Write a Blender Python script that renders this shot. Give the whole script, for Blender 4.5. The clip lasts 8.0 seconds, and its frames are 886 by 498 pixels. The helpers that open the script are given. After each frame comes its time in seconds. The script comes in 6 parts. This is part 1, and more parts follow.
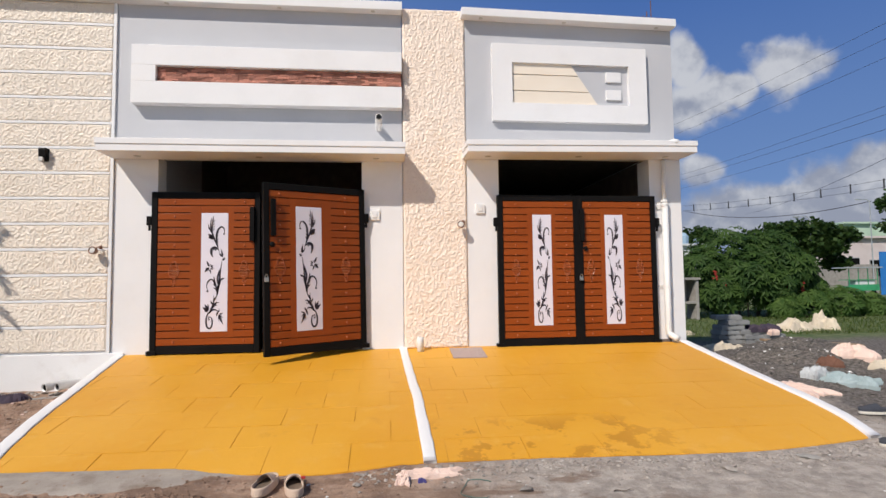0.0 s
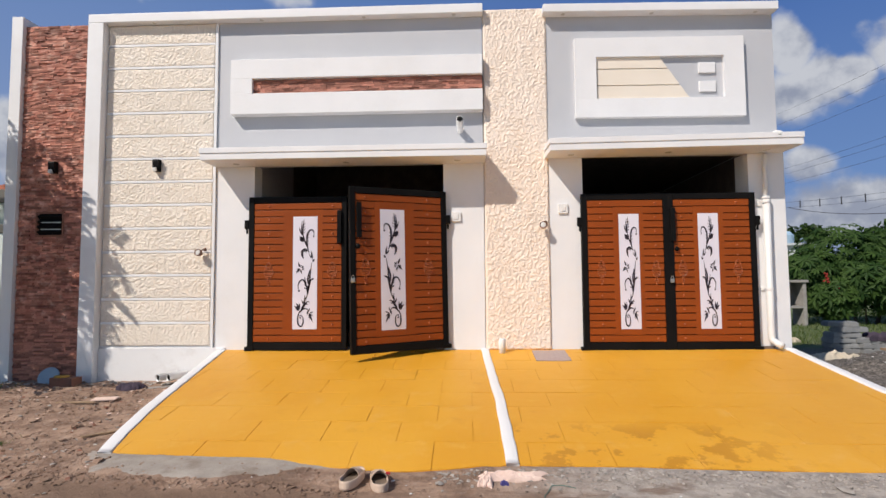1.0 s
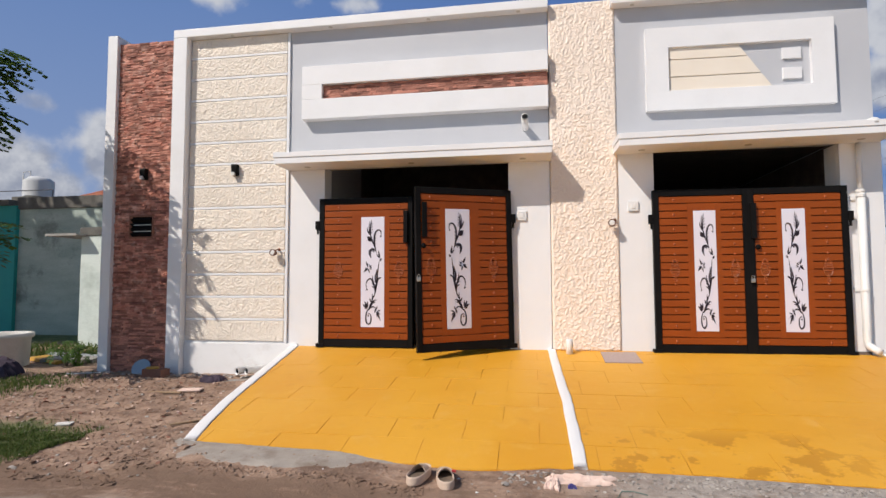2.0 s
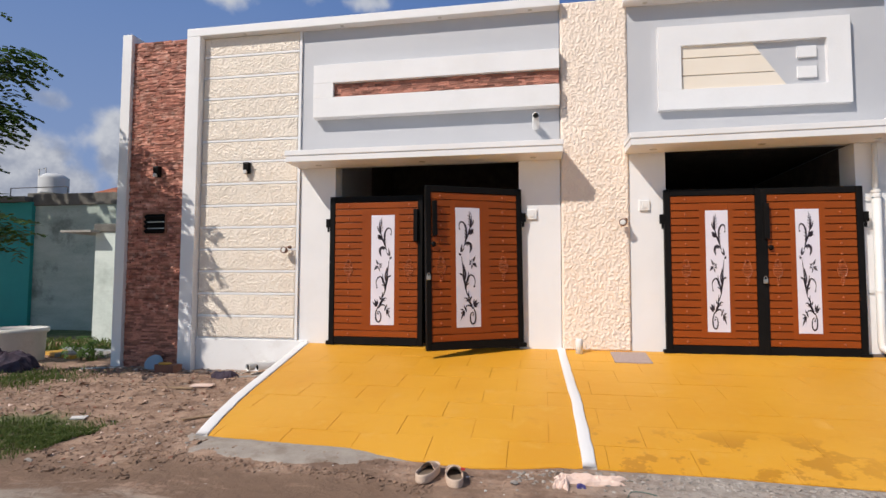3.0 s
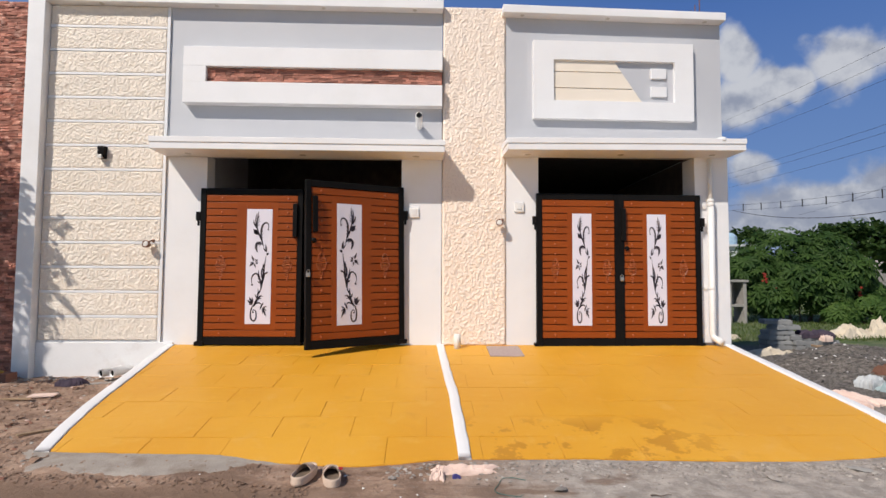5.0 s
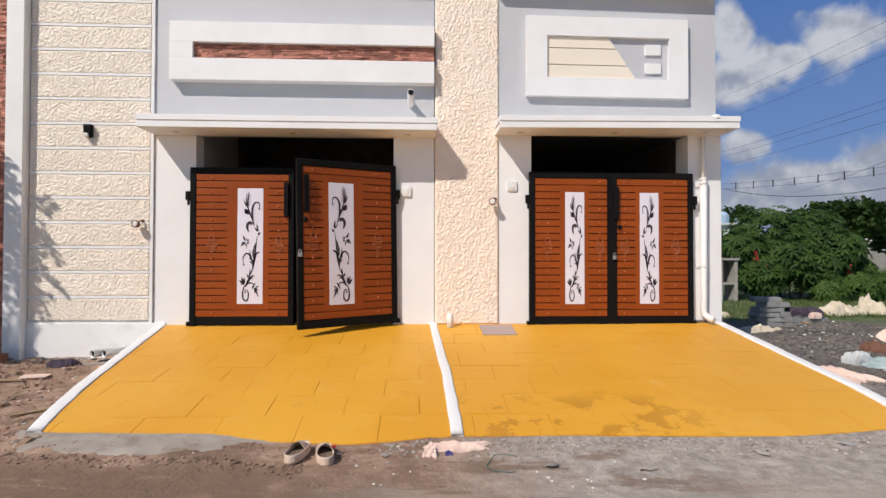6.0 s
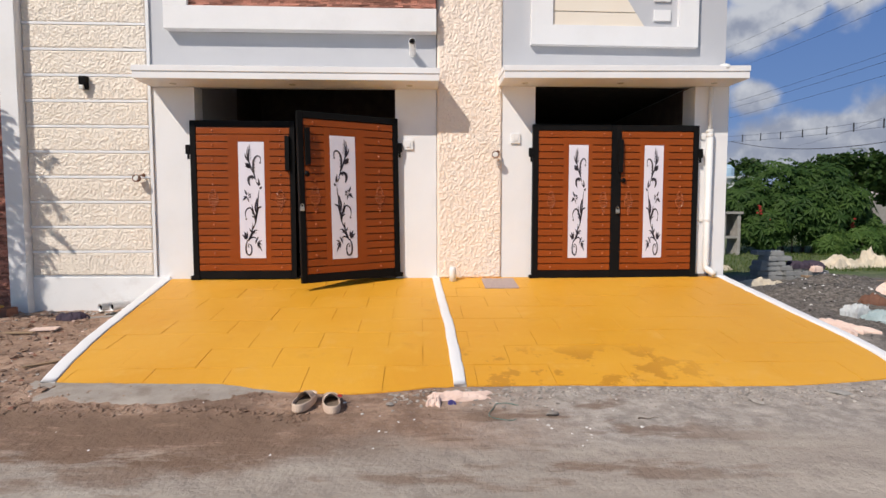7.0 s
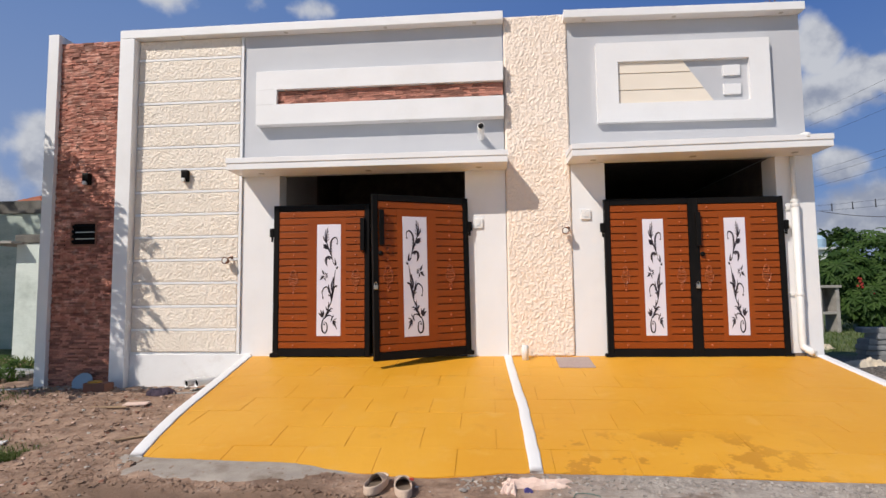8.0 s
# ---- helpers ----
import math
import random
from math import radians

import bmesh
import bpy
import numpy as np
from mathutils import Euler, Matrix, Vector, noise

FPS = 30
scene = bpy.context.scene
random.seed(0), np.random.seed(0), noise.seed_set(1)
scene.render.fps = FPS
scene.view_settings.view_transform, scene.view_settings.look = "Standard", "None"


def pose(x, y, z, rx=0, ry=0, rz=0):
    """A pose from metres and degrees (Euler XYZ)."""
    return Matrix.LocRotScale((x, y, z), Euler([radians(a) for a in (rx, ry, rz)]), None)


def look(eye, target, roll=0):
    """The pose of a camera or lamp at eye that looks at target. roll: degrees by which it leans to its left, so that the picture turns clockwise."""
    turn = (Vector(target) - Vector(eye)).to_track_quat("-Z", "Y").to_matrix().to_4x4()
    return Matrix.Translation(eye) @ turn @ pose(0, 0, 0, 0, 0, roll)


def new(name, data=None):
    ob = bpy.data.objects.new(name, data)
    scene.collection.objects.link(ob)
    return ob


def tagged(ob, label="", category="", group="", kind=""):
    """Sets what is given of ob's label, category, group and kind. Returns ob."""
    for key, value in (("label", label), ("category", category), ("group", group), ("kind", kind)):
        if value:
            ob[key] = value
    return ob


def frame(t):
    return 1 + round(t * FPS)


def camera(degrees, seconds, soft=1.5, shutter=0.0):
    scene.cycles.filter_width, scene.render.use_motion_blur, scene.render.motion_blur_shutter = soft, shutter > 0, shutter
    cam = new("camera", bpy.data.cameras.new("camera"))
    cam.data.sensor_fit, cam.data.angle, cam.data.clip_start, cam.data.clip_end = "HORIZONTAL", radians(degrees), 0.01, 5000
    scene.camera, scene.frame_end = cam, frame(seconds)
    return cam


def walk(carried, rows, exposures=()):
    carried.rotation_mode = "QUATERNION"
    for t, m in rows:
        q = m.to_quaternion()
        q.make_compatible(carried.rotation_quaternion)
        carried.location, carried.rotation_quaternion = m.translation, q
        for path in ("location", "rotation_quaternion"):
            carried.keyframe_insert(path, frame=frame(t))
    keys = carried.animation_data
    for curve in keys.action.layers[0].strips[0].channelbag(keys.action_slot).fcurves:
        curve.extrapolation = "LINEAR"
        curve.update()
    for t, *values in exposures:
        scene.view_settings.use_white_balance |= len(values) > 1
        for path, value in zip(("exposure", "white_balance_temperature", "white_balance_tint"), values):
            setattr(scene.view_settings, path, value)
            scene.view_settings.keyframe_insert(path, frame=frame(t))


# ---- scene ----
cam = camera(78.3, 8.0)
PATH = [
    (0, (-0.642, -7.669, 0.884), (-0.432, -5.684, 1.004), -0.7),
    (0.2, (-0.642, -7.669, 0.884), (-0.486, -5.678, 1.005), -0.7),
    (0.5, (-0.642, -7.668, 0.884), (-0.58, -5.673, 1.008), -0.6),
    (1, (-0.643, -7.667, 0.884), (-0.731, -5.673, 1.011), -0.4),
    (1.2, (-0.643, -7.668, 0.884), (-0.788, -5.677, 1.014), -0.4),
    (1.5, (-0.642, -7.669, 0.884), (-0.86, -5.685, 1.013), -0.4),
    (2, (-0.64, -7.672, 0.885), (-0.966, -5.703, 1.01), -0.2),
    (2.2, (-0.64, -7.675, 0.886), (-0.998, -5.711, 1.006), -0.1),
    (3.3, (-0.645, -7.688, 0.889), (-0.999, -5.724, 1.007), 0.4),
    (3.5, (-0.645, -7.691, 0.89), (-0.944, -5.717, 1.009), 0.5),
    (3.8, (-0.644, -7.695, 0.891), (-0.852, -5.71, 1.011), 0.7),
    (4, (-0.643, -7.698, 0.892), (-0.794, -5.707, 1.011), 0.6),
    (4.5, (-0.639, -7.704, 0.893), (-0.665, -5.707, 1.009), 0.4),
    (4.7, (-0.637, -7.703, 0.892), (-0.61, -5.706, 1.005), 0.5),
    (5.8, (-0.622, -7.68, 0.887), (-0.529, -5.684, 0.981), 0.2),
    (6, (-0.62, -7.676, 0.886), (-0.529, -5.679, 0.921), 0.1),
    (6.2, (-0.619, -7.673, 0.886), (-0.531, -5.678, 0.785), 0.1),
    (6.3, (-0.619, -7.672, 0.885), (-0.532, -5.68, 0.731), 0.1),
    (6.5, (-0.618, -7.669, 0.885), (-0.533, -5.683, 0.665), 0.1),
    (6.7, (-0.621, -7.671, 0.885), (-0.535, -5.686, 0.654), 0.1),
    (6.8, (-0.622, -7.672, 0.884), (-0.536, -5.687, 0.655), 0.1),
    (7, (-0.625, -7.674, 0.884), (-0.542, -5.68, 0.751), -0.0),
    (7.2, (-0.628, -7.678, 0.884), (-0.566, -5.679, 0.892), -0.3),
    (7.3, (-0.63, -7.679, 0.883), (-0.582, -5.68, 0.928), -0.5),
    (7.5, (-0.633, -7.683, 0.883), (-0.629, -5.685, 0.971), -0.5),
    (7.7, (-0.636, -7.687, 0.883), (-0.698, -5.691, 1.008), -0.6),
    (8, (-0.64, -7.692, 0.883), (-0.809, -5.705, 1.035), -0.6),
]
walk(cam, [(t, look(eye, target, roll)) for t, eye, target, roll in PATH])

# ---- world, sun and exposure ----
SUN_EL = radians(43.0)
sun_dir = Vector((math.cos(SUN_EL) * -0.678, math.cos(SUN_EL) * -0.735, math.sin(SUN_EL)))
world = bpy.data.worlds.new("world")
scene.world = world
world.use_nodes = True
wn = world.node_tree.nodes
sky = wn.new("ShaderNodeTexSky")
sky.sky_type, sky.sun_disc = "NISHITA", False
sky.sun_elevation, sky.sun_rotation = SUN_EL, math.atan2(sun_dir.x, sun_dir.y)
sky.air_density, sky.dust_density, sky.ozone_density = 0.85, 0.15, 2.5
wn["Background"].inputs[1].default_value = 0.088
world.node_tree.links.new(sky.outputs[0], wn["Background"].inputs[0])
sun_data = bpy.data.lights.new("sun", "SUN")
sun_data.energy, sun_data.angle, sun_data.color = 4.0, radians(0.53), (1.0, 0.915, 0.825)
sun = new("sun", sun_data)
sun.matrix_world = look(sun_dir * 60, (0, 0, 0))
scene.view_settings.exposure = 0.0


# ---- materials ----
def nodes_of(name):
    m = bpy.data.materials.new(name)
    m.use_nodes = True
    t = m.node_tree
    return m, t.nodes, t.links, t.nodes["Principled BSDF"]


def surface(name, c1, c2, rough=0.6, scale=4.0, grain=60.0, bump=0.15, depth=0.004, metal=0.0, spread=0.0, stretch=(1, 1, 1), dirt=None, dirt_amount=0.0, dirt_scale=1.3, gloss=0.5):
    """Two-scale colour variation, fine relief, optional dirt patches, optional change from object to object."""
    m, n, l, b = nodes_of(name)
    co = n.new("ShaderNodeTexCoord")
    mp = n.new("ShaderNodeMapping")
    mp.inputs["Scale"].default_value = stretch
    l.new(co.outputs["Object"], mp.inputs["Vector"])
    big, fine = n.new("ShaderNodeTexNoise"), n.new("ShaderNodeTexNoise")
    for tex, s, d in ((big, scale, 5), (fine, grain, 3)):
        tex.inputs["Scale"].default_value, tex.inputs["Detail"].default_value = s, d
        l.new(mp.outputs[0], tex.inputs["Vector"])
    ramp = n.new("ShaderNodeMix")
    ramp.data_type = "RGBA"
    ramp.inputs[6].default_value, ramp.inputs[7].default_value = (*c1, 1), (*c2, 1)
    add = n.new("ShaderNodeMath")
    add.operation = "MULTIPLY_ADD"
    l.new(fine.outputs["Fac"], add.inputs[0])
    add.inputs[1].default_value = 0.45
    l.new(big.outputs["Fac"], add.inputs[2])
    mr = n.new("ShaderNodeMapRange")
    mr.inputs[1].default_value, mr.inputs[2].default_value = 0.45, 0.98
    l.new(add.outputs[0], mr.inputs[0])
    l.new(mr.outputs[0], ramp.inputs[0])
    col = ramp.outputs[2]
    if dirt:
        dn = n.new("ShaderNodeTexNoise")
        dn.inputs["Scale"].default_value, dn.inputs["Detail"].default_value = dirt_scale, 7
        dn.inputs["Roughness"].default_value = 0.68
        l.new(co.outputs["Object"], dn.inputs["Vector"])
        dm = n.new("ShaderNodeMapRange")
        dm.inputs[1].default_value, dm.inputs[2].default_value, dm.inputs[4].default_value = 0.52, 0.72, dirt_amount
        l.new(dn.outputs["Fac"], dm.inputs[0])
        mix = n.new("ShaderNodeMix")
        mix.data_type = "RGBA"
        mix.inputs[7].default_value = (*dirt, 1)
        l.new(dm.outputs[0], mix.inputs[0])
        l.new(col, mix.inputs[6])
        col = mix.outputs[2]
    if spread:
        info, hsv = n.new("ShaderNodeObjectInfo"), n.new("ShaderNodeHueSaturation")
        vr = n.new("ShaderNodeMapRange")
        vr.inputs[3].default_value, vr.inputs[4].default_value = 1 - spread, 1 + spread
        geo, sm = n.new("ShaderNodeNewGeometry"), n.new("ShaderNodeMath")
        sm.operation = "ADD"
        fr = n.new("ShaderNodeMath")
        fr.operation = "FRACT"
        l.new(info.outputs["Random"], sm.inputs[0])
        l.new(geo.outputs["Random Per Island"], sm.inputs[1])
        l.new(sm.outputs[0], fr.inputs[0])
        l.new(fr.outputs[0], vr.inputs[0])
        l.new(vr.outputs[0], hsv.inputs["Value"])
        l.new(col, hsv.inputs["Color"])
        col = hsv.outputs[0]
    l.new(col, b.inputs["Base Color"])
    rr = n.new("ShaderNodeMapRange")
    rr.inputs[3].default_value, rr.inputs[4].default_value = max(0.02, rough - 0.08), min(1, rough + 0.08)
    l.new(big.outputs["Fac"], rr.inputs[0])
    l.new(rr.outputs[0], b.inputs["Roughness"])
    b.inputs["Metallic"].default_value = metal
    b.inputs["Specular IOR Level"].default_value = gloss
    if bump:
        bp = n.new("ShaderNodeBump")
        bp.inputs["Strength"].default_value, bp.inputs["Distance"].default_value = bump, depth
        l.new(fine.outputs["Fac"], bp.inputs["Height"])
        l.new(bp.outputs[0], b.inputs["Normal"])
    return m


WHITE = surface("white_wall_paint", (0.785, 0.78, 0.782), (0.845, 0.84, 0.842), 0.55, 1.5, 90, 0.12, 0.003, dirt=(0.66, 0.62, 0.57), dirt_amount=0.22, dirt_scale=0.9)
PLINTH = surface("white_plinth_paint", (0.78, 0.77, 0.76), (0.84, 0.83, 0.82), 0.6, 2.0, 70, 0.2, 0.004, dirt=(0.5, 0.43, 0.37), dirt_amount=0.4, dirt_scale=1.6)
GREY = surface("pale_grey_wall_paint", (0.50, 0.507, 0.535), (0.55, 0.557, 0.58), 0.55, 1.2, 90, 0.12, 0.003, dirt=(0.50, 0.50, 0.53), dirt_amount=0.3)
CREAM = surface("cream_textured_paint", (0.79, 0.695, 0.58), (0.85, 0.765, 0.66), 0.6, 3, 120, 0.15, 0.003, spread=0.02)
PEACH = surface("peach_textured_paint", (0.84, 0.70, 0.575), (0.89, 0.765, 0.655), 0.6, 2.5, 120, 0.15, 0.003)
SLAT = surface("smooth_cream_paint", (0.82, 0.725, 0.60), (0.86, 0.775, 0.66), 0.5, 2, 80, 0.08, 0.002)
STONE = surface("red_brown_stone_strip", (0.275, 0.088, 0.060), (0.50, 0.232, 0.165), 0.75, 9, 60, 0.5, 0.006, spread=0.48, dirt=(0.74, 0.50, 0.40), dirt_amount=0.66, dirt_scale=8, gloss=0.35)
STONE_BED = surface("dark_stone_bed", (0.10, 0.04, 0.03), (0.15, 0.065, 0.05), 0.9, 8, 60, 0.3)
BLACK = surface("black_gate_enamel", (0.006, 0.006, 0.006), (0.011, 0.010, 0.010), 0.5, 3, 60, 0.06, 0.001, gloss=0.07)
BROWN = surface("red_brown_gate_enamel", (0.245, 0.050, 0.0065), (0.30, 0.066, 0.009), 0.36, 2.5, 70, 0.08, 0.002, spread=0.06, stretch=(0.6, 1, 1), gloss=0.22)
# Darkened copy of the board brown: groove shade put into the colour.
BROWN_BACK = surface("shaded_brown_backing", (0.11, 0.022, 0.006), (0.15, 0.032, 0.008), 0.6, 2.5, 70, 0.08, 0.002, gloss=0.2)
COPPER = surface("copper_brown_enamel", (0.36, 0.085, 0.025), (0.46, 0.14, 0.05), 0.28, 8, 90, 0.1, 0.002)
PANEL = surface("lilac_white_sheet", (0.72, 0.69, 0.78), (0.76, 0.735, 0.82), 0.4, 2, 60, 0.03, 0.001)
MOTIF = surface("dark_plum_cutout", (0.018, 0.012, 0.02), (0.035, 0.022, 0.035), 0.5, 6, 60, 0.05, 0.001)
STEEL = surface("brushed_steel", (0.50, 0.47, 0.43), (0.62, 0.59, 0.55), 0.32, 12, 120, 0.1, 0.001, metal=0.9)
BRONZE = surface("antique_bronze", (0.17, 0.09, 0.06), (0.27, 0.15, 0.10), 0.4, 12, 90, 0.1, 0.001, metal=0.6)
PVC = surface("white_pvc", (0.76, 0.75, 0.73), (0.82, 0.81, 0.79), 0.4, 3, 60, 0.05, 0.001)
# Dark cladding brown that also carries the porch's interior shade in its colour.
DARK_IN = surface("cladding_and_porch_shade", (0.11, 0.082, 0.068), (0.20, 0.155, 0.13), 0.8, 6, 50, 0.5, 0.01)
PORCH = surface("porch_plaster", (0.34, 0.33, 0.32), (0.40, 0.39, 0.38), 0.8, 2, 60, 0.1)
LIP = surface("rough_cement_lip", (0.30, 0.262, 0.225), (0.43, 0.38, 0.33), 0.95, 6, 90, 0.6, 0.01, dirt=(0.20, 0.145, 0.105), dirt_amount=0.9, dirt_scale=2.6)
CONCRETE = surface("raw_concrete", (0.27, 0.255, 0.235), (0.40, 0.38, 0.35), 0.9, 5, 90, 0.5, 0.006, dirt=(0.19, 0.165, 0.14), dirt_amount=0.6)
MAT_CLOTH = surface("mauve_woven_mat", (0.36, 0.265, 0.245), (0.50, 0.40, 0.37), 0.95, 30, 300, 0.5, 0.004, stretch=(1, 3, 1))
SANDAL = surface("beige_rubber", (0.56, 0.42, 0.32), (0.66, 0.52, 0.41), 0.75, 12, 150, 0.2, 0.002)
SANDAL_IN = surface("worn_insole", (0.10, 0.07, 0.05), (0.24, 0.18, 0.13), 0.85, 18, 150, 0.2, 0.002)
NAVY = surface("dark_navy_canvas", (0.03, 0.033, 0.045), (0.065, 0.07, 0.085), 0.9, 10, 300, 0.3, 0.002)
SOLE = surface("off_white_sole", (0.62, 0.58, 0.50), (0.72, 0.68, 0.6), 0.7, 8, 90, 0.1, 0.002)
WOOD = surface("weathered_wood", (0.26, 0.17, 0.10), (0.40, 0.28, 0.17), 0.8, 5, 60, 0.4, 0.004, stretch=(0.3, 3, 3))
ROCK = surface("pale_rubble", (0.27, 0.235, 0.205), (0.44, 0.40, 0.36), 0.95, 14, 80, 0.5, 0.006, spread=0.3)
CHIP = surface("white_stone_chip", (0.72, 0.70, 0.67), (0.82, 0.8, 0.78), 0.8, 14, 80, 0.3, spread=0.1)
BLOCK = surface("grey_paver_block", (0.21, 0.215, 0.215), (0.31, 0.315, 0.31), 0.9, 7, 80, 0.4, 0.005, spread=0.18)
SACK = surface("cream_woven_sack", (0.56, 0.47, 0.35), (0.70, 0.62, 0.49), 0.9, 5, 160, 0.3, 0.003)
PINK = surface("faded_pink_sack", (0.74, 0.54, 0.45), (0.82, 0.64, 0.55), 0.9, 6, 160, 0.3, 0.003)
TEAL_RAG = surface("pale_teal_rag", (0.25, 0.33, 0.34), (0.42, 0.50, 0.51), 0.95, 7, 160, 0.3, 0.003)
PALE_RAG = surface("dirty_white_rag", (0.42, 0.44, 0.45), (0.58, 0.60, 0.60), 0.95, 7, 160, 0.3, 0.003)
RAG = surface("dark_rag", (0.03, 0.028, 0.05), (0.09, 0.06, 0.08), 0.95, 7, 160, 0.3, 0.003)
RUST = surface("rusty_sheet", (0.12, 0.055, 0.035), (0.20, 0.095, 0.06), 0.9, 8, 100, 0.4)
MINT = surface("stained_mint_lime_wash", (0.27, 0.335, 0.295), (0.47, 0.53, 0.475), 0.9, 1.6, 30, 0.4, 0.008, stretch=(0.5, 0.5, 2.2), dirt=(0.085, 0.10, 0.085), dirt_amount=0.85, dirt_scale=1.1)
MINT_LIGHT = surface("chalky_mint_lime_wash", (0.56, 0.64, 0.59), (0.70, 0.76, 0.71), 0.9, 1.4, 30, 0.3, 0.006, stretch=(0.5, 0.5, 2), dirt=(0.30, 0.35, 0.31), dirt_amount=0.5, dirt_scale=1.5)
TEAL_WALL = surface("teal_wall_paint", (0.015, 0.25, 0.235), (0.025, 0.31, 0.29), 0.7, 1.5, 40, 0.15)
OLD_TOP = surface("blackened_concrete", (0.07, 0.066, 0.058), (0.19, 0.18, 0.16), 0.95, 3, 40, 0.4)
ROOF_TILE = surface("terracotta_roof", (0.40, 0.13, 0.07), (0.52, 0.20, 0.11), 0.85, 4, 50, 0.3, spread=0.15)
TUB = surface("stained_white_tub", (0.56, 0.54, 0.50), (0.68, 0.665, 0.63), 0.6, 2.5, 50, 0.15, dirt=(0.33, 0.30, 0.25), dirt_amount=0.5, dirt_scale=2.5)
FAR_PINK = surface("pale_pink_plaster", (0.60, 0.52, 0.52), (0.70, 0.63, 0.63), 0.9, 0.8, 20, 0.1)
FAR_GREEN = surface("pale_green_plaster", (0.40, 0.55, 0.42), (0.50, 0.64, 0.51), 0.9, 0.8, 20, 0.1)
FAR_WHITE = surface("dull_white_plaster", (0.58, 0.60, 0.62), (0.68, 0.70, 0.72), 0.9, 0.8, 20, 0.1)
CART_GREEN = surface("green_cart_paint", (0.03, 0.26, 0.11), (0.05, 0.33, 0.15), 0.6, 3, 40, 0.1)
VIOLET = surface("violet_blue_plastic", (0.05, 0.045, 0.20), (0.09, 0.08, 0.28), 0.5, 6, 60, 0.1)
BLUE = surface("bright_blue_sheet", (0.02, 0.16, 0.50), (0.03, 0.21, 0.58), 0.5, 2, 30, 0.1)
TIN = surface("dull_tin_sheet", (0.36, 0.39, 0.41), (0.46, 0.49, 0.51), 0.55, 3, 40, 0.1, metal=0.3)
WIRE = surface("black_cable", (0.03, 0.03, 0.035), (0.05, 0.05, 0.055), 0.7, 3, 40, 0)
BARK = surface("grey_brown_bark", (0.10, 0.075, 0.055), (0.19, 0.15, 0.115), 0.95, 8, 50, 0.7, 0.012, stretch=(1, 1, 0.3))
PLATE = surface("dull_blue_plastic", (0.26, 0.36, 0.46), (0.36, 0.46, 0.55), 0.5, 5, 60, 0.1)
YELLOW_TIN = surface("ochre_lid", (0.55, 0.30, 0.045), (0.64, 0.37, 0.07), 0.5, 5, 60, 0.1)
RED_BRICK = surface("dark_red_brick", (0.20, 0.085, 0.055), (0.29, 0.135, 0.09), 0.9, 6, 60, 0.4)
LAMP_GLASS = surface("clear_lens", (0.62, 0.60, 0.56), (0.7, 0.68, 0.64), 0.2, 3, 40, 0)


def leaf_material(name, c1, c2, rough=0.5, through_light=0.35):
    m, n, l, b = nodes_of(name)
    geo, mix = n.new("ShaderNodeNewGeometry"), n.new("ShaderNodeMix")
    mix.data_type = "RGBA"
    mix.inputs[6].default_value, mix.inputs[7].default_value = (*c1, 1), (*c2, 1)
    l.new(geo.outputs["Random Per Island"], mix.inputs[0])
    l.new(mix.outputs[2], b.inputs["Base Color"])
    b.inputs["Roughness"].default_value = rough
    b.inputs["Specular IOR Level"].default_value = 0.3
    tr, ms = n.new("ShaderNodeBsdfTranslucent"), n.new("ShaderNodeMixShader")
    l.new(mix.outputs[2], tr.inputs["Color"])
    ms.inputs[0].default_value = through_light
    l.new(b.outputs[0], ms.inputs[1])
    l.new(tr.outputs[0], ms.inputs[2])
    l.new(ms.outputs[0], n["Material Output"].inputs["Surface"])
    return m


RED_SEED = surface("dull_red_seed_pod", (0.22, 0.018, 0.012), (0.34, 0.035, 0.02), 0.7, 20, 90, 0.4)
LEAF_TREE = leaf_material("tree_leaf", (0.035, 0.075, 0.018), (0.085, 0.15, 0.03))
LEAF_BUSH = leaf_material("castor_leaf", (0.026, 0.066, 0.013), (0.075, 0.140, 0.028), 0.62)
LEAF_DARK = leaf_material("dark_crown_leaf", (0.025, 0.06, 0.016), (0.06, 0.105, 0.025))
LEAF_WEED = leaf_material("weed_leaf", (0.050, 0.115, 0.022), (0.115, 0.195, 0.042), 0.62)
GRASS = leaf_material("grass_blade", (0.055, 0.105, 0.02), (0.15, 0.18, 0.05))


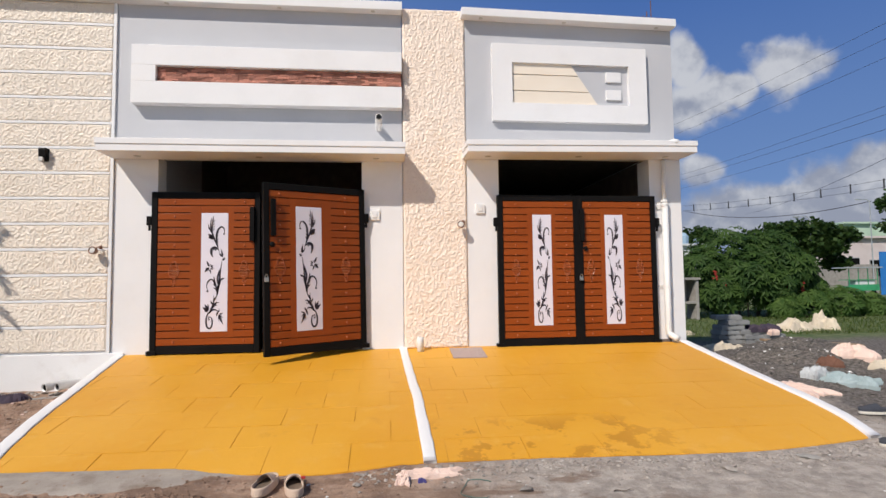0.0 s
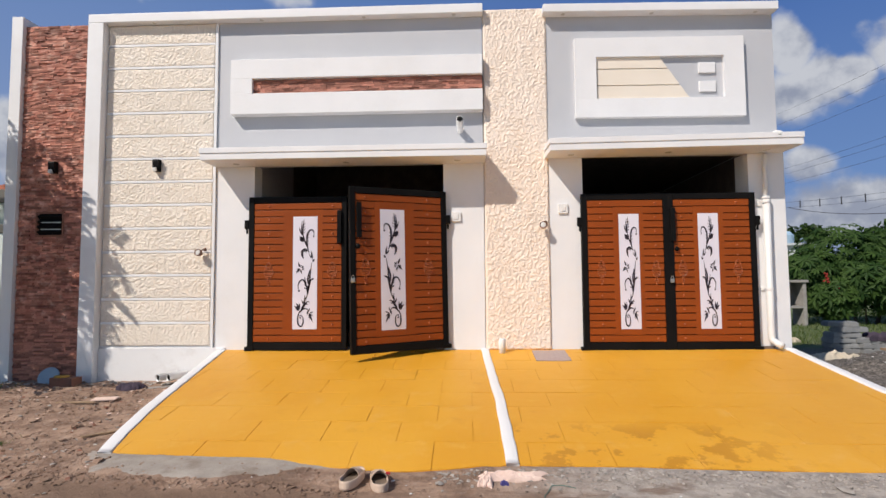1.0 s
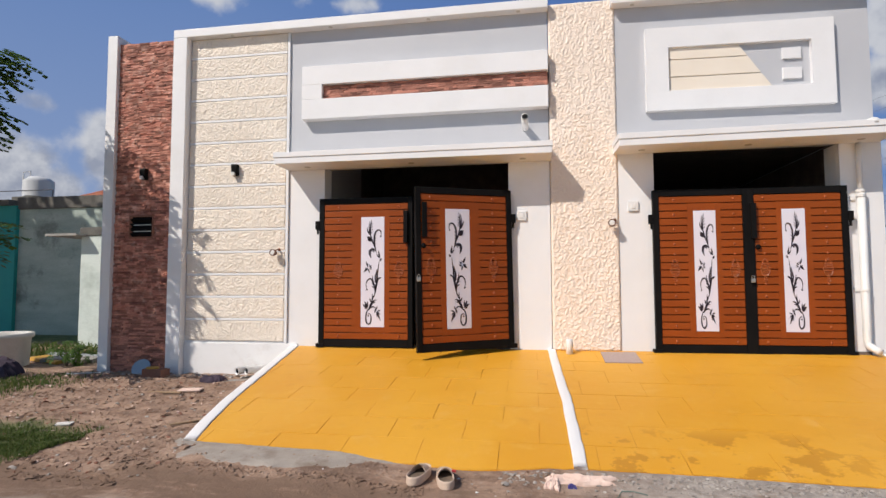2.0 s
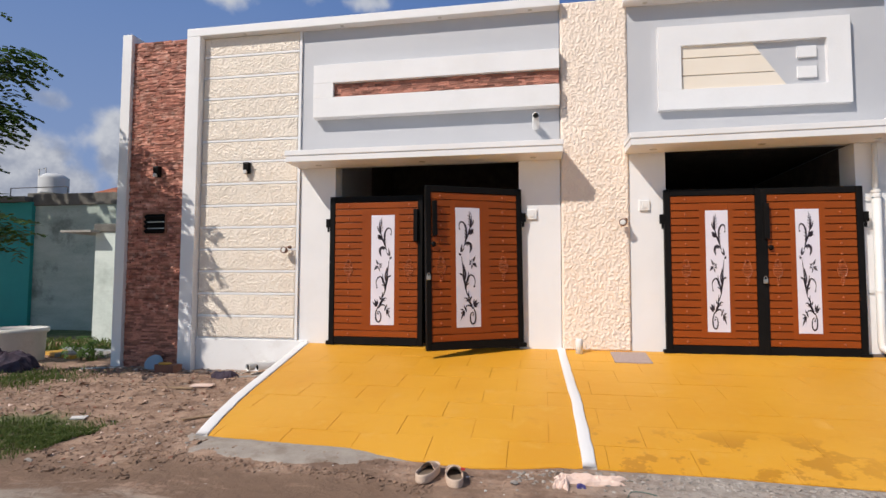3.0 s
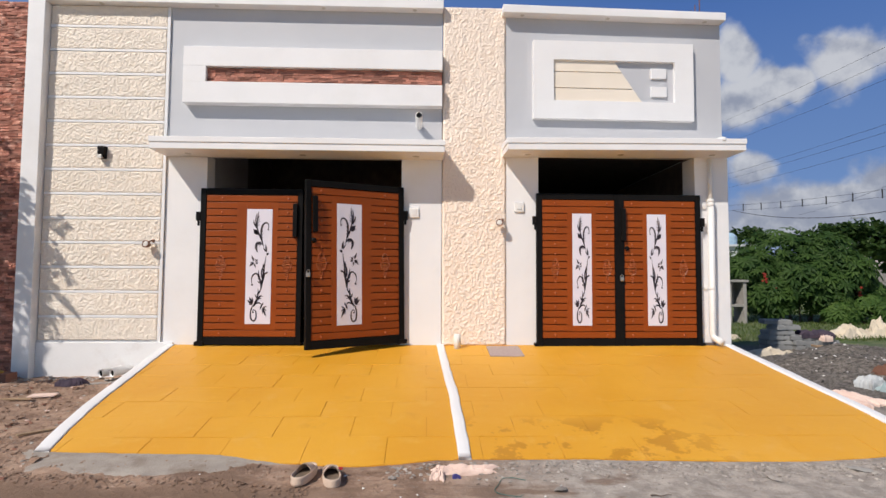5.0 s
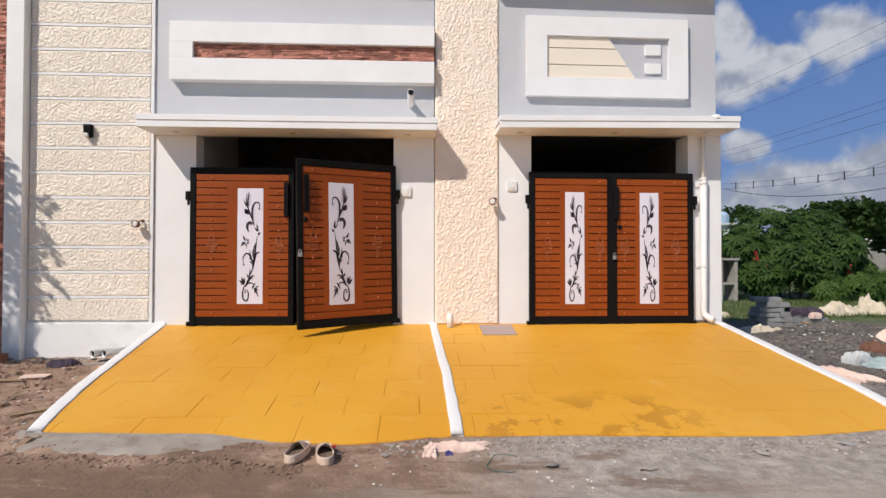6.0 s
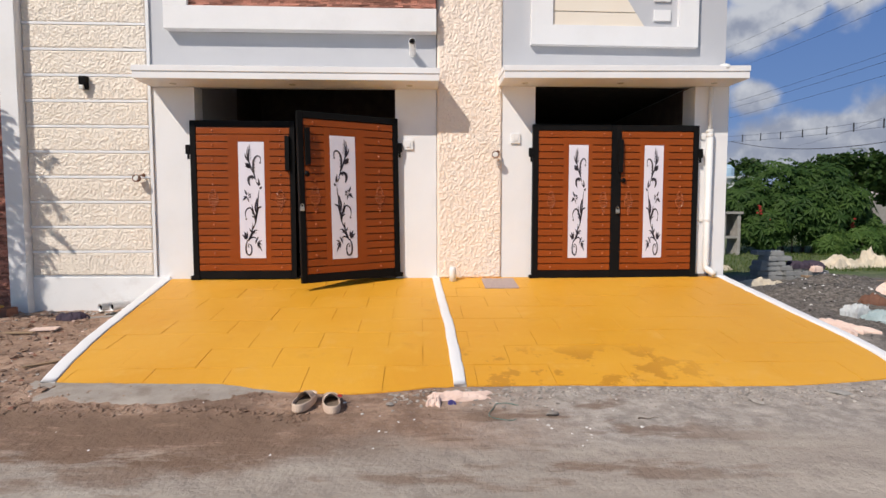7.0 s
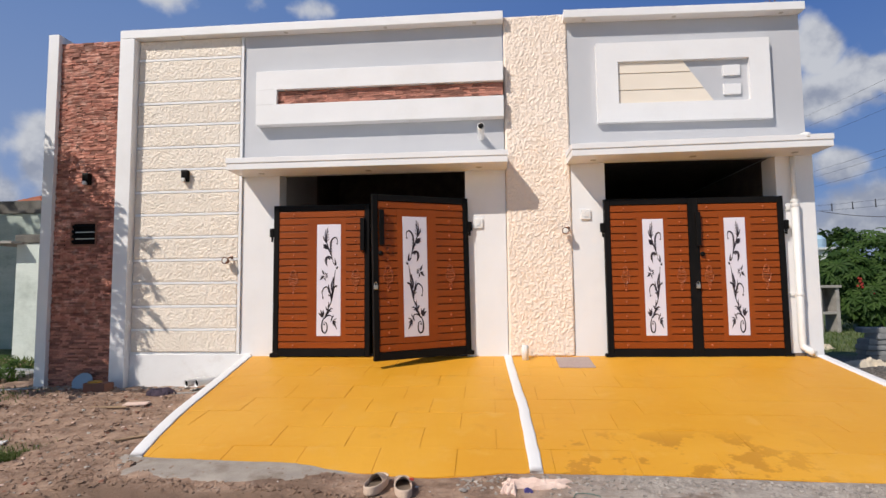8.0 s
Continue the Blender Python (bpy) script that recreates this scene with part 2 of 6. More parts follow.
def paint_material(name, stained):
    """Sun-faded ochre floor paint, with splash stains of dried water on the wetter side."""
    m, n, l, b = nodes_of(name)
    geo = n.new("ShaderNodeNewGeometry")
    def noise_at(scale, detail, rough=0.5):
        t = n.new("ShaderNodeTexNoise")
        t.inputs["Scale"].default_value, t.inputs["Detail"].default_value, t.inputs["Roughness"].default_value = scale, detail, rough
        l.new(geo.outputs["Position"], t.inputs["Vector"])
        return t
    def blend(fac, a, c):
        x = n.new("ShaderNodeMix")
        x.data_type = "RGBA"
        for k, v in ((0, fac), (6, a), (7, c)):
            if isinstance(v, tuple):
                x.inputs[k].default_value = (*v, 1)
            else:
                l.new(v, x.inputs[k])
        return x.outputs[2]
    def span(v, lo, hi, top=1.0):
        r = n.new("ShaderNodeMapRange")
        r.interpolation_type = "SMOOTHSTEP"
        r.inputs[1].default_value, r.inputs[2].default_value, r.inputs[4].default_value = lo, hi, top
        l.new(v, r.inputs[0])
        return r.outputs[0]
    wide, mid, fine = noise_at(0.7, 3), noise_at(5, 6, 0.6), noise_at(120, 3)
    col = blend(span(wide.outputs["Fac"], 0.3, 0.7), (0.69, 0.322, 0.016), (0.75, 0.378, 0.034))
    col = blend(span(mid.outputs["Fac"], 0.52, 0.78, 0.5), col, (0.78, 0.44, 0.10))
    col = blend(span(noise_at(2.2, 8, 0.7).outputs["Fac"], 0.60, 0.72, 0.35), col, (0.50, 0.22, 0.025))
    if stained:
        sep = n.new("ShaderNodeSeparateXYZ")
        l.new(geo.outputs["Position"], sep.inputs[0])
        area = n.new("ShaderNodeMath")
        area.operation = "MULTIPLY"
        l.new(span(sep.outputs["Y"], -2.55, -2.95), area.inputs[0])
        l.new(span(sep.outputs["X"], 2.3, 1.2), area.inputs[1])
        blot = n.new("ShaderNodeMath")
        blot.operation = "MULTIPLY"
        l.new(area.outputs[0], blot.inputs[0])
        l.new(span(noise_at(3.1, 8, 0.70).outputs["Fac"], 0.51, 0.56, 0.75), blot.inputs[1])
        col = blend(blot.outputs[0], col, (0.47, 0.205, 0.010))
    l.new(col, b.inputs["Base Color"])
    rr = n.new("ShaderNodeMapRange")
    rr.inputs[3].default_value, rr.inputs[4].default_value = 0.45, 0.65
    l.new(mid.outputs["Fac"], rr.inputs[0])
    l.new(rr.outputs[0], b.inputs["Roughness"])
    bp, bp2 = n.new("ShaderNodeBump"), n.new("ShaderNodeBump")
    bp.inputs["Strength"].default_value, bp.inputs["Distance"].default_value = 0.25, 0.004
    bp2.inputs["Strength"].default_value, bp2.inputs["Distance"].default_value = 0.35, 0.02
    l.new(fine.outputs["Fac"], bp.inputs["Height"])
    l.new(mid.outputs["Fac"], bp2.inputs["Height"])
    l.new(bp.outputs[0], bp2.inputs["Normal"])
    l.new(bp2.outputs[0], b.inputs["Normal"])
    return m


OCHRE = paint_material("ochre_floor_paint", False)
OCHRE_WET = paint_material("ochre_floor_paint_stained", True)
GROOVE = surface("dirty_ochre_joint", (0.52, 0.23, 0.014), (0.62, 0.29, 0.02), 0.8, 4, 60, 0.2)


def ground_material():
    """Dusty concrete road, damp brown earth along its edge, rubble earth in the yard and green beyond."""
    m, n, l, b = nodes_of("dusty_ground")
    geo = n.new("ShaderNodeNewGeometry")
    sep = n.new("ShaderNodeSeparateXYZ")
    l.new(geo.outputs["Position"], sep.inputs[0])
    def noise_at(scale, detail=6, rough=0.6, stretch=None):
        t = n.new("ShaderNodeTexNoise")
        t.inputs["Scale"].default_value, t.inputs["Detail"].default_value, t.inputs["Roughness"].default_value = scale, detail, rough
        if stretch:
            mp = n.new("ShaderNodeMapping")
            mp.inputs["Scale"].default_value = stretch
            l.new(geo.outputs["Position"], mp.inputs["Vector"])
            l.new(mp.outputs[0], t.inputs["Vector"])
        else:
            l.new(geo.outputs["Position"], t.inputs["Vector"])
        return t.outputs["Fac"]
    def math2(op, a, c):
        x = n.new("ShaderNodeMath")
        x.operation = op
        for k, v in ((0, a), (1, c)):
            if isinstance(v, (int, float)):
                x.inputs[k].default_value = v
            else:
                l.new(v, x.inputs[k])
        return x.outputs[0]
    def span(v, lo, hi, top=1.0):
        r = n.new("ShaderNodeMapRange")
        r.interpolation_type = "SMOOTHSTEP"
        r.inputs[1].default_value, r.inputs[2].default_value, r.inputs[4].default_value = lo, hi, top
        l.new(v, r.inputs[0])
        return r.outputs[0]
    def blend(fac, a, c):
        x = n.new("ShaderNodeMix")
        x.data_type = "RGBA"
        for k, v in ((0, fac), (6, a), (7, c)):
            if isinstance(v, tuple):
                x.inputs[k].default_value = (*v, 1)
            else:
                l.new(v, x.inputs[k])
        return x.outputs[2]
    y = math2("ADD", sep.outputs["Y"], math2("MULTIPLY", math2("SUBTRACT", noise_at(1.1, 5), 0.5), 0.9))
    x = math2("ADD", sep.outputs["X"], math2("MULTIPLY", math2("SUBTRACT", noise_at(0.7, 5), 0.5), 1.8))
    road = blend(span(noise_at(1.3, 7, 0.65, (0.5, 1.6, 1)), 0.35, 0.7), (0.355, 0.304, 0.256), (0.475, 0.415, 0.352))
    road = blend(span(noise_at(3.5, 8, 0.7), 0.50, 0.66, 0.6), road, (0.25, 0.21, 0.175))
    road = blend(span(noise_at(38, 6, 0.75), 0.50, 0.72, 0.5), road, (0.52, 0.46, 0.40))
    road = blend(span(noise_at(0.8, 6, 0.6, (0.7, 1.3, 1)), 0.50, 0.66, 0.4), road, (0.285, 0.24, 0.20))
    earth = blend(span(noise_at(4, 9, 0.7), 0.35, 0.68), (0.22, 0.134, 0.090), (0.45, 0.305, 0.217))
    earth = blend(span(noise_at(28, 5, 0.7), 0.5, 0.72, 0.6), earth, (0.42, 0.35, 0.295))
    earth = blend(span(noise_at(2.6, 9, 0.72), 0.52, 0.66, 0.7), earth, (0.16, 0.102, 0.074))
    grit = blend(span(noise_at(9, 8, 0.7), 0.36, 0.66), (0.30, 0.262, 0.226), (0.48, 0.425, 0.375))
    grit = blend(span(noise_at(60, 3, 0.6), 0.55, 0.7, 0.5), grit, (0.40, 0.375, 0.345))
    green = blend(span(noise_at(2.5, 8, 0.7), 0.35, 0.65), (0.06, 0.105, 0.025), (0.15, 0.17, 0.07))
    near = blend(span(x, -0.9, 0.5), earth, grit)
    gravel = blend(span(noise_at(22, 6, 0.7), 0.38, 0.66), (0.075, 0.064, 0.055), (0.23, 0.203, 0.178))
    near = blend(math2("MULTIPLY", span(x, 3.75, 4.3), span(y, -3.2, -2.5)), near, gravel)
    ragged = span(noise_at(2.3, 9, 0.72, (0.6, 1.7, 1)), 0.36, 0.50)
    band = math2("MULTIPLY", math2("MULTIPLY", span(y, -3.70, -3.98), span(y, -4.78, -4.52)), math2("MULTIPLY", span(x, -0.2, -1.7), ragged))
    spots = math2("MULTIPLY", span(noise_at(2.0, 8, 0.66, (0.55, 1.7, 1)), 0.50, 0.60, 0.75), math2("MULTIPLY", span(y, -3.3, -3.8), math2("MULTIPLY", span(y, -5.5, -4.7), span(x, 2.2, 0.4))))
    road_col = blend(math2("MAXIMUM", band, spots), road, (0.200, 0.127, 0.085))
    near = blend(math2("MAXIMUM", band, spots), near, (0.200, 0.127, 0.085))
    col = blend(span(y, -4.25, -4.62), near, road_col)
    col = blend(span(y, 2.8, 4.2), col, green)
    left_green = math2("MULTIPLY", span(x, -4.7, -5.4), math2("MULTIPLY", span(y, -2.75, -3.05), span(y, -4.15, -3.85, 0.8)))
    col = blend(left_green, col, green)
    l.new(col, b.inputs["Base Color"])
    b.inputs["Roughness"].default_value = 0.95
    for s, st, d in ((7, 0.5, 0.06), (22, 0.3, 0.016), (60, 0.45, 0.010), (150, 0.35, 0.004)):
        bp = n.new("ShaderNodeBump")
        bp.inputs["Strength"].default_value, bp.inputs["Distance"].default_value = st, d
        l.new(noise_at(s, 6, 0.65), bp.inputs["Height"])
        if b.inputs["Normal"].links:
            l.new(b.inputs["Normal"].links[0].from_socket, bp.inputs["Normal"])
        l.new(bp.outputs[0], b.inputs["Normal"])
    return m


EARTH = ground_material()
GRAVEL = surface("dark_gravel_heap", (0.085, 0.078, 0.070), (0.21, 0.195, 0.175), 0.95, 10, 90, 0.8, 0.02, dirt=(0.33, 0.31, 0.29), dirt_amount=0.5, dirt_scale=25)


# ---- helpers of this scene ----
def link(name, bm, material, smooth=False):
    me = bpy.data.meshes.new(name)
    bm.to_mesh(me)
    bm.free()
    me.materials.append(material)
    if smooth:
        me.polygons.foreach_set("use_smooth", [True] * len(me.polygons))
    return new(name, me)


def part(name, bm, material, parent, label="", smooth=False):
    ob = link(name, bm, material, smooth)
    ob.parent = parent
    if label:
        tagged(ob, label)
    return ob


def solo(name, bm, material, label, category, group="", kind="", smooth=False):
    return tagged(link(name, bm, material, smooth), label, category, group, kind)


def thing(name, label, category, m=None, group="", kind=""):
    ob = new(name)
    ob.empty_display_size = 0.1
    ob.matrix_basis = m or Matrix()
    return tagged(ob, label, category, group, kind)


def box(bm, x0, x1, y0, y1, z0, z1, bevel=0.0, m=None):
    vs = [bm.verts.new((x, y, z)) for z in (z0, z1) for x, y in ((x0, y0), (x1, y0), (x1, y1), (x0, y1))]
    fs = [bm.faces.new([vs[i] for i in q]) for q in ((3, 2, 1, 0), (4, 5, 6, 7), (0, 1, 5, 4), (1, 2, 6, 5), (2, 3, 7, 6), (3, 0, 4, 7))]
    if bevel:
        es = list({e for f in fs for e in f.edges})
        out = bmesh.ops.bevel(bm, geom=es, offset=bevel, segments=2, profile=0.6, affect="EDGES")
        vs = list({v for f in out["faces"] for v in f.verts} | {v for v in vs if v.is_valid})
    if m is not None:
        bmesh.ops.transform(bm, matrix=m, verts=vs)
    return vs


def box_bm(*a, **k):
    bm = bmesh.new()
    box(bm, *a, **k)
    return bm


def tube(bm, pts, r, seg=10, cap=True, taper=None):
    """A round bar along points; taper gives the radius at the far end."""
    rings = []
    for i, p in enumerate(pts):
        p = Vector(p)
        d = (Vector(pts[min(i + 1, len(pts) - 1)]) - Vector(pts[max(i - 1, 0)])).normalized()
        a = d.orthogonal().normalized() if abs(d.z) > 0.95 else d.cross(Vector((0, 0, 1))).normalized()
        c = d.cross(a)
        rr = r if taper is None else r + (taper - r) * i / max(1, len(pts) - 1)
        rings.append([bm.verts.new(p + rr * (math.cos(t) * a + math.sin(t) * c)) for t in (2 * math.pi * k / seg for k in range(seg))])
    for u, v in zip(rings, rings[1:]):
        for k in range(seg):
            bm.faces.new((u[k], u[(k + 1) % seg], v[(k + 1) % seg], v[k]))
    if cap:
        bm.faces.new(rings[0][::-1])
        bm.faces.new(rings[-1])
    return rings


def lathe(bm, profile, seg=24, m=None):
    """A turned form from (radius, height) pairs."""
    rings = [[bm.verts.new((r * math.cos(2 * math.pi * k / seg), r * math.sin(2 * math.pi * k / seg), z)) for k in range(seg)] for r, z in profile]
    for u, v in zip(rings, rings[1:]):
        for k in range(seg):
            bm.faces.new((u[k], u[(k + 1) % seg], v[(k + 1) % seg], v[k]))
    bm.faces.new(rings[0][::-1])
    bm.faces.new(rings[-1])
    if m is not None:
        bmesh.ops.transform(bm, matrix=m, verts=[v for ring in rings for v in ring])
    return rings


def lathe_bm(*a, **k):
    bm = bmesh.new()
    lathe(bm, *a, **k)
    return bm


def lerp(x, pts):
    return float(np.interp(x, [p[0] for p in pts], [p[1] for p in pts]))


def worm(x, z, seed):
    """Relief of dabbed texture plaster: short raised flakes with sharp lower edges and fine grit."""
    v = Vector((x * 44, z * 36, seed))
    w = noise.noise_vector(v * 0.55) * 0.9
    a = noise.noise(v + w)
    c = noise.noise(v * 2.3 + w + Vector((7, 3, 1)))
    t = max(0.0, min(1.0, (a + 0.10) / 0.34))
    return t * t * (3 - 2 * t) * 0.75 + 0.28 * c + 0.12


def relief_slab(x0, x1, z0, z1, y, depth, step, seed, edge=0.02, size=1.0):
    """A slab whose front is rough plaster; its edges fall back a little."""
    nx, nz = max(2, round((x1 - x0) / step)), max(2, round((z1 - z0) / step))
    bm = bmesh.new()
    rows = []
    for j in range(nz + 1):
        row = []
        for i in range(nx + 1):
            x, z = x0 + (x1 - x0) * i / nx, z0 + (z1 - z0) * j / nz
            e = min(1.0, min(x - x0, x1 - x, z - z0, z1 - z) / edge)
            row.append(bm.verts.new((x, y - depth * e * (0.25 + worm(x / size, z / size, seed) + 0.5 * noise.noise(Vector((x * 11 / size, z * 7 / size, seed + 2)))) + 0.011 * (1 - e), z)))
        rows.append(row)
    for j in range(nz):
        for i in range(nx):
            bm.faces.new((rows[j][i], rows[j][i + 1], rows[j + 1][i + 1], rows[j + 1][i]))
    return bm


# ---- ground ----
TOE = [(-4.2, -3.2), (-3.55, -3.26), (-3.0, -3.29), (-2.3, -3.31), (-2.04, -3.36), (-1.72, -3.44), (-1.13, -3.49), (-0.82, -3.455), (-0.53, -3.4), (0.58, -3.4), (1.65, -3.44), (2.35, -3.45), (3.0, -3.4), (3.46, -3.335), (4.2, -3.25)]
LEFT_EDGE = [(-3.6, -3.5), (-3.26, -3.555), (-2.85, -3.646), (-2.38, -3.725), (-1.33, -3.875), (0.0, -4.08)]
RIGHT_EDGE = [(-3.6, 3.36), (-3.33, 3.46), (-2.94, 3.545), (-2.6, 3.56), (-2.0, 3.555), (-1.2, 3.585), (0.0, 3.66)]
ROAD_Z = -0.53


def ramp_z(y):
    v = min(1.1, max(0.0, -y / 3.4))
    return -0.035 - 0.395 * v - 0.075 * v ** 5


def ground_z(x, y):
    z = ROAD_Z + 0.06 * max(0.0, min(1.0, (y + 3.9) / 3.0))
    p = Vector((x, y, 0))
    rough = max(0.0, min(1.0, (y + 4.6) / 0.9)) * max(0.0, min(1.0, (6 - y) / 3))
    z += rough * (0.03 * noise.noise(p * 1.3) + 0.030 * noise.noise(p * 5.1) + 0.017 * noise.noise(Vector((x * 9, y * 17, 4)))) + 0.006 * noise.noise(p * 3) * (1 - rough)
    d = min(min(1.0, max(0.0, (x + 4.25) / 0.25)), min(1.0, max(0.0, (3.98 - x) / 0.2)))
    if d > 0 and y > -4.6:
        t = lerp(x, TOE)
        near = ramp_z(t) - 0.006 - 0.03 * min(1.0, max(0.0, y - t) / 0.12)
        k = d * min(1.0, max(0.0, 1 - (t - y) / 0.8)) if y < t else d
        z = z * (1 - k) + k * (near if y < t + 0.15 else min(near, ramp_z(y) - 0.03 - 0.05 * min(1.0, (y - t) / 0.5)))
    z += 0.10 * math.exp(-((x + 6.0) / 1.6) ** 2 - ((y + 1.6) / 0.9) ** 2) * 0.6
    heap = math.exp(-((x - 5.7) / 1.05) ** 2 - ((y - 0.2) / 1.05) ** 2)
    z += heap * (0.37 + 0.10 * noise.noise(p * 2.3) + 0.05 * noise.noise(p * 6)) + 0.12 * math.exp(-((x - 7.4) / 1.0) ** 2 - ((y - 0.2) / 0.8) ** 2)
    return z + (0.25 * noise.noise(p * 0.11) * min(1.0, max(0.0, (y - 7) / 8)))


def axis(lo, hi, step, far):
    inner = list(np.arange(lo, hi + 1e-6, step))
    up, down, d = hi, lo, step
    outer_hi, outer_lo = [], []
    while up < far:
        d *= 1.22
        up += d
        down -= d
        outer_hi.append(up)
        outer_lo.append(down)
    return outer_lo[::-1] + inner + outer_hi


def build_ground():
    xs, ys = axis(-8.5, 8.0, 0.06, 700), axis(-6.2, 2.2, 0.055, 700)
    verts = [(x, y, ground_z(x, y)) for y in ys for x in xs]
    w = len(xs)
    faces = [(j * w + i, j * w + i + 1, (j + 1) * w + i + 1, (j + 1) * w + i) for j in range(len(ys) - 1) for i in range(w - 1)]
    me = bpy.data.meshes.new("ground")
    me.from_pydata(verts, [], faces)
    me.polygons.foreach_set("use_smooth", [True] * len(me.polygons))
    me.materials.append(EARTH)
    tagged(new("ground", me), "dusty concrete road with brown rubble earth and grass", "ground", kind="structure")


build_ground()

# ---- the first house ----
house_1 = thing("wall_1", "white and pale grey plastered house front", "wall", kind="structure")
part("pier", box_bm(-4.262, -3.70, 0, 0.28, -0.05, 2.62, bevel=0.006), WHITE, house_1, "white painted gate pier")
part("pier", box_bm(-0.97, -0.395, 0, 0.28, -0.05, 2.62, bevel=0.006), WHITE, house_1, "white painted gate pier")
part("parapet_wall", box_bm(-4.262, -0.40, 0, 0.23, 2.624, 4.76), GREY, house_1, "pale grey parapet wall")
part("panel_wall", box_bm(-5.93, -4.284, 0.0, 0.23, -0.6, 4.76), WHITE, house_1)
part("plinth", box_bm(-5.93, -4.09, -0.035, -0.002, -0.62, 0.0, bevel=0.01), PLINTH, house_1, "white plinth with rising dirt")
part("edge_trim", box_bm(-4.305, -4.264, -0.03, -0.002, 0.0, 4.74, bevel=0.004), WHITE, house_1)
part("pilaster", box_bm(-6.16, -5.93, -0.15, 0.25, -0.6, 4.735, bevel=0.008), WHITE, house_1, "projecting white pilaster")
part("coping", box_bm(-6.16, -0.39, -0.15, 0.25, 4.738, 4.865, bevel=0.008), WHITE, house_1, "projecting white coping")
part("pilaster", box_bm(-7.32, -7.15, -0.15, 0.30, -0.6, 4.86, bevel=0.008), WHITE, house_1, "projecting white corner pilaster")
part("clad_wall", box_bm(-7.15, -6.16, -0.055, 0.25, -0.6, 4.745), STONE_BED, house_1)

for x in (-5.2, -3.6, -2.1, -0.8):
    part("downlight", lathe_bm([(0.03, -0.006), (0.03, 0.0), (0.012, 0.001)], 14, pose(x, -0.085, 4.737)), LAMP_GLASS, house_1, "small recessed soffit light")

# rough cream courses between smooth white joints
COURSES = [0.01 + 0.34 * k for k in range(14)]
for k, z in enumerate(COURSES):
    part("block", relief_slab(-5.925, -4.31, z + 0.0165, min(z + 0.34 - 0.0165, 4.735), -0.020, 0.0098, 0.008, 3.0 + k, 0.010, 0.92), CREAM, house_1, smooth=True)
    if k:
        part("joint_strip", box_bm(-5.926, -4.309, -0.030, -0.002, z - 0.0165, z + 0.0165, bevel=0.003), WHITE, house_1)

# the white ring beam with a stone-clad slot
band = thing("wall_band", "thick white projecting band with a stone slot", "trim", kind="structure")
for a in ((-4.018, -0.40, 3.845, 4.125), (-4.018, -0.40, 3.325, 3.625), (-4.018, -3.705, 3.6255, 3.8445)):
    part("beam", box_bm(a[0], a[1], -0.15, -0.002, a[2], a[3], bevel=0.006 if a[3] - a[2] > 0.25 else 0.0), WHITE, band)
part("slot_bed", box_bm(-3.705, -0.402, -0.055, -0.002, 3.6255, 3.8445), STONE_BED, band)


def stone_meshes():
    """Eight split-faced strips of unit length and height."""
    out = []
    for k in range(8):
        bm = bmesh.new()
        vs = box(bm, 0, 1, 0, 0.02, 0, 1)
        rnd = random.Random(k)
        for v in bm.verts:
            if v.co.y < 0.01:
                v.co.y -= 0.004 + 0.012 * rnd.random()
                v.co.z += 0.12 * (rnd.random() - 0.5)
        me = bpy.data.meshes.new("stone_strip")
        bm.to_mesh(me)
        bm.free()
        me.materials.append(STONE)
        out.append(me)
    return out


STRIPS = stone_meshes()


def lay_strips(parent, x0, x1, z0, z1, y, row, limit, hole=None):
    rnd, joined, count = random.Random(5), bmesh.new(), 0
    z = z0
    while z < z1 - 0.01:
        h = min(row * rnd.uniform(0.75, 1.25), z1 - z)
        x = x0 - rnd.uniform(0, 0.15)
        while x < x1 - 0.01:
            w = rnd.uniform(0.05, 0.18)
            a, c = max(x, x0), min(x + w, x1)
            x += w
            if c - a < 0.012 or (hole and a < hole[1] and c > hole[0] and z < hole[3] and z + h > hole[2]):
                if hole and z < hole[3] and z + h > hole[2]:
                    spans = [(a, min(c, hole[0])), (max(a, hole[1]), c)]
                else:
                    spans = []
            else:
                spans = [(a, c)]
            for a, c in spans:
                if c - a < 0.012:
                    continue
                m = Matrix.LocRotScale((a, y - 0.013 * rnd.random(), z), None, (c - a - 0.002, rnd.uniform(0.7, 1.5), h - 0.0012))
                me = rnd.choice(STRIPS)
                if count < limit:
                    ob = new("stone_strip", me)
                    ob.parent, ob.matrix_basis = parent, m
                    count += 1
                else:
                    tmp = bmesh.new()
                    tmp.from_mesh(me)
                    ids = {v: joined.verts.new(m @ v.co) for v in tmp.verts}
                    for f in tmp.faces:
                        joined.faces.new([ids[v] for v in f.verts])
                    tmp.free()
        z += h
    if joined.verts:
        tagged(part("stone_strips", joined, STONE, parent, "red-brown split stone cladding"), kind="stuff")
    else:
        joined.free()


# ---- textured column between the houses ----
column = thing("column", "peach column of rough textured plaster", "column", kind="structure")
part("core", box_bm(-0.388, 0.52, -0.004, 0.25, -0.05, 4.83), PEACH, column)
part("rough_face", relief_slab(-0.386, 0.518, -0.04, 4.83, -0.020, 0.0108, 0.008, 31.0, 0.02, 1.12), PEACH, column, smooth=True)

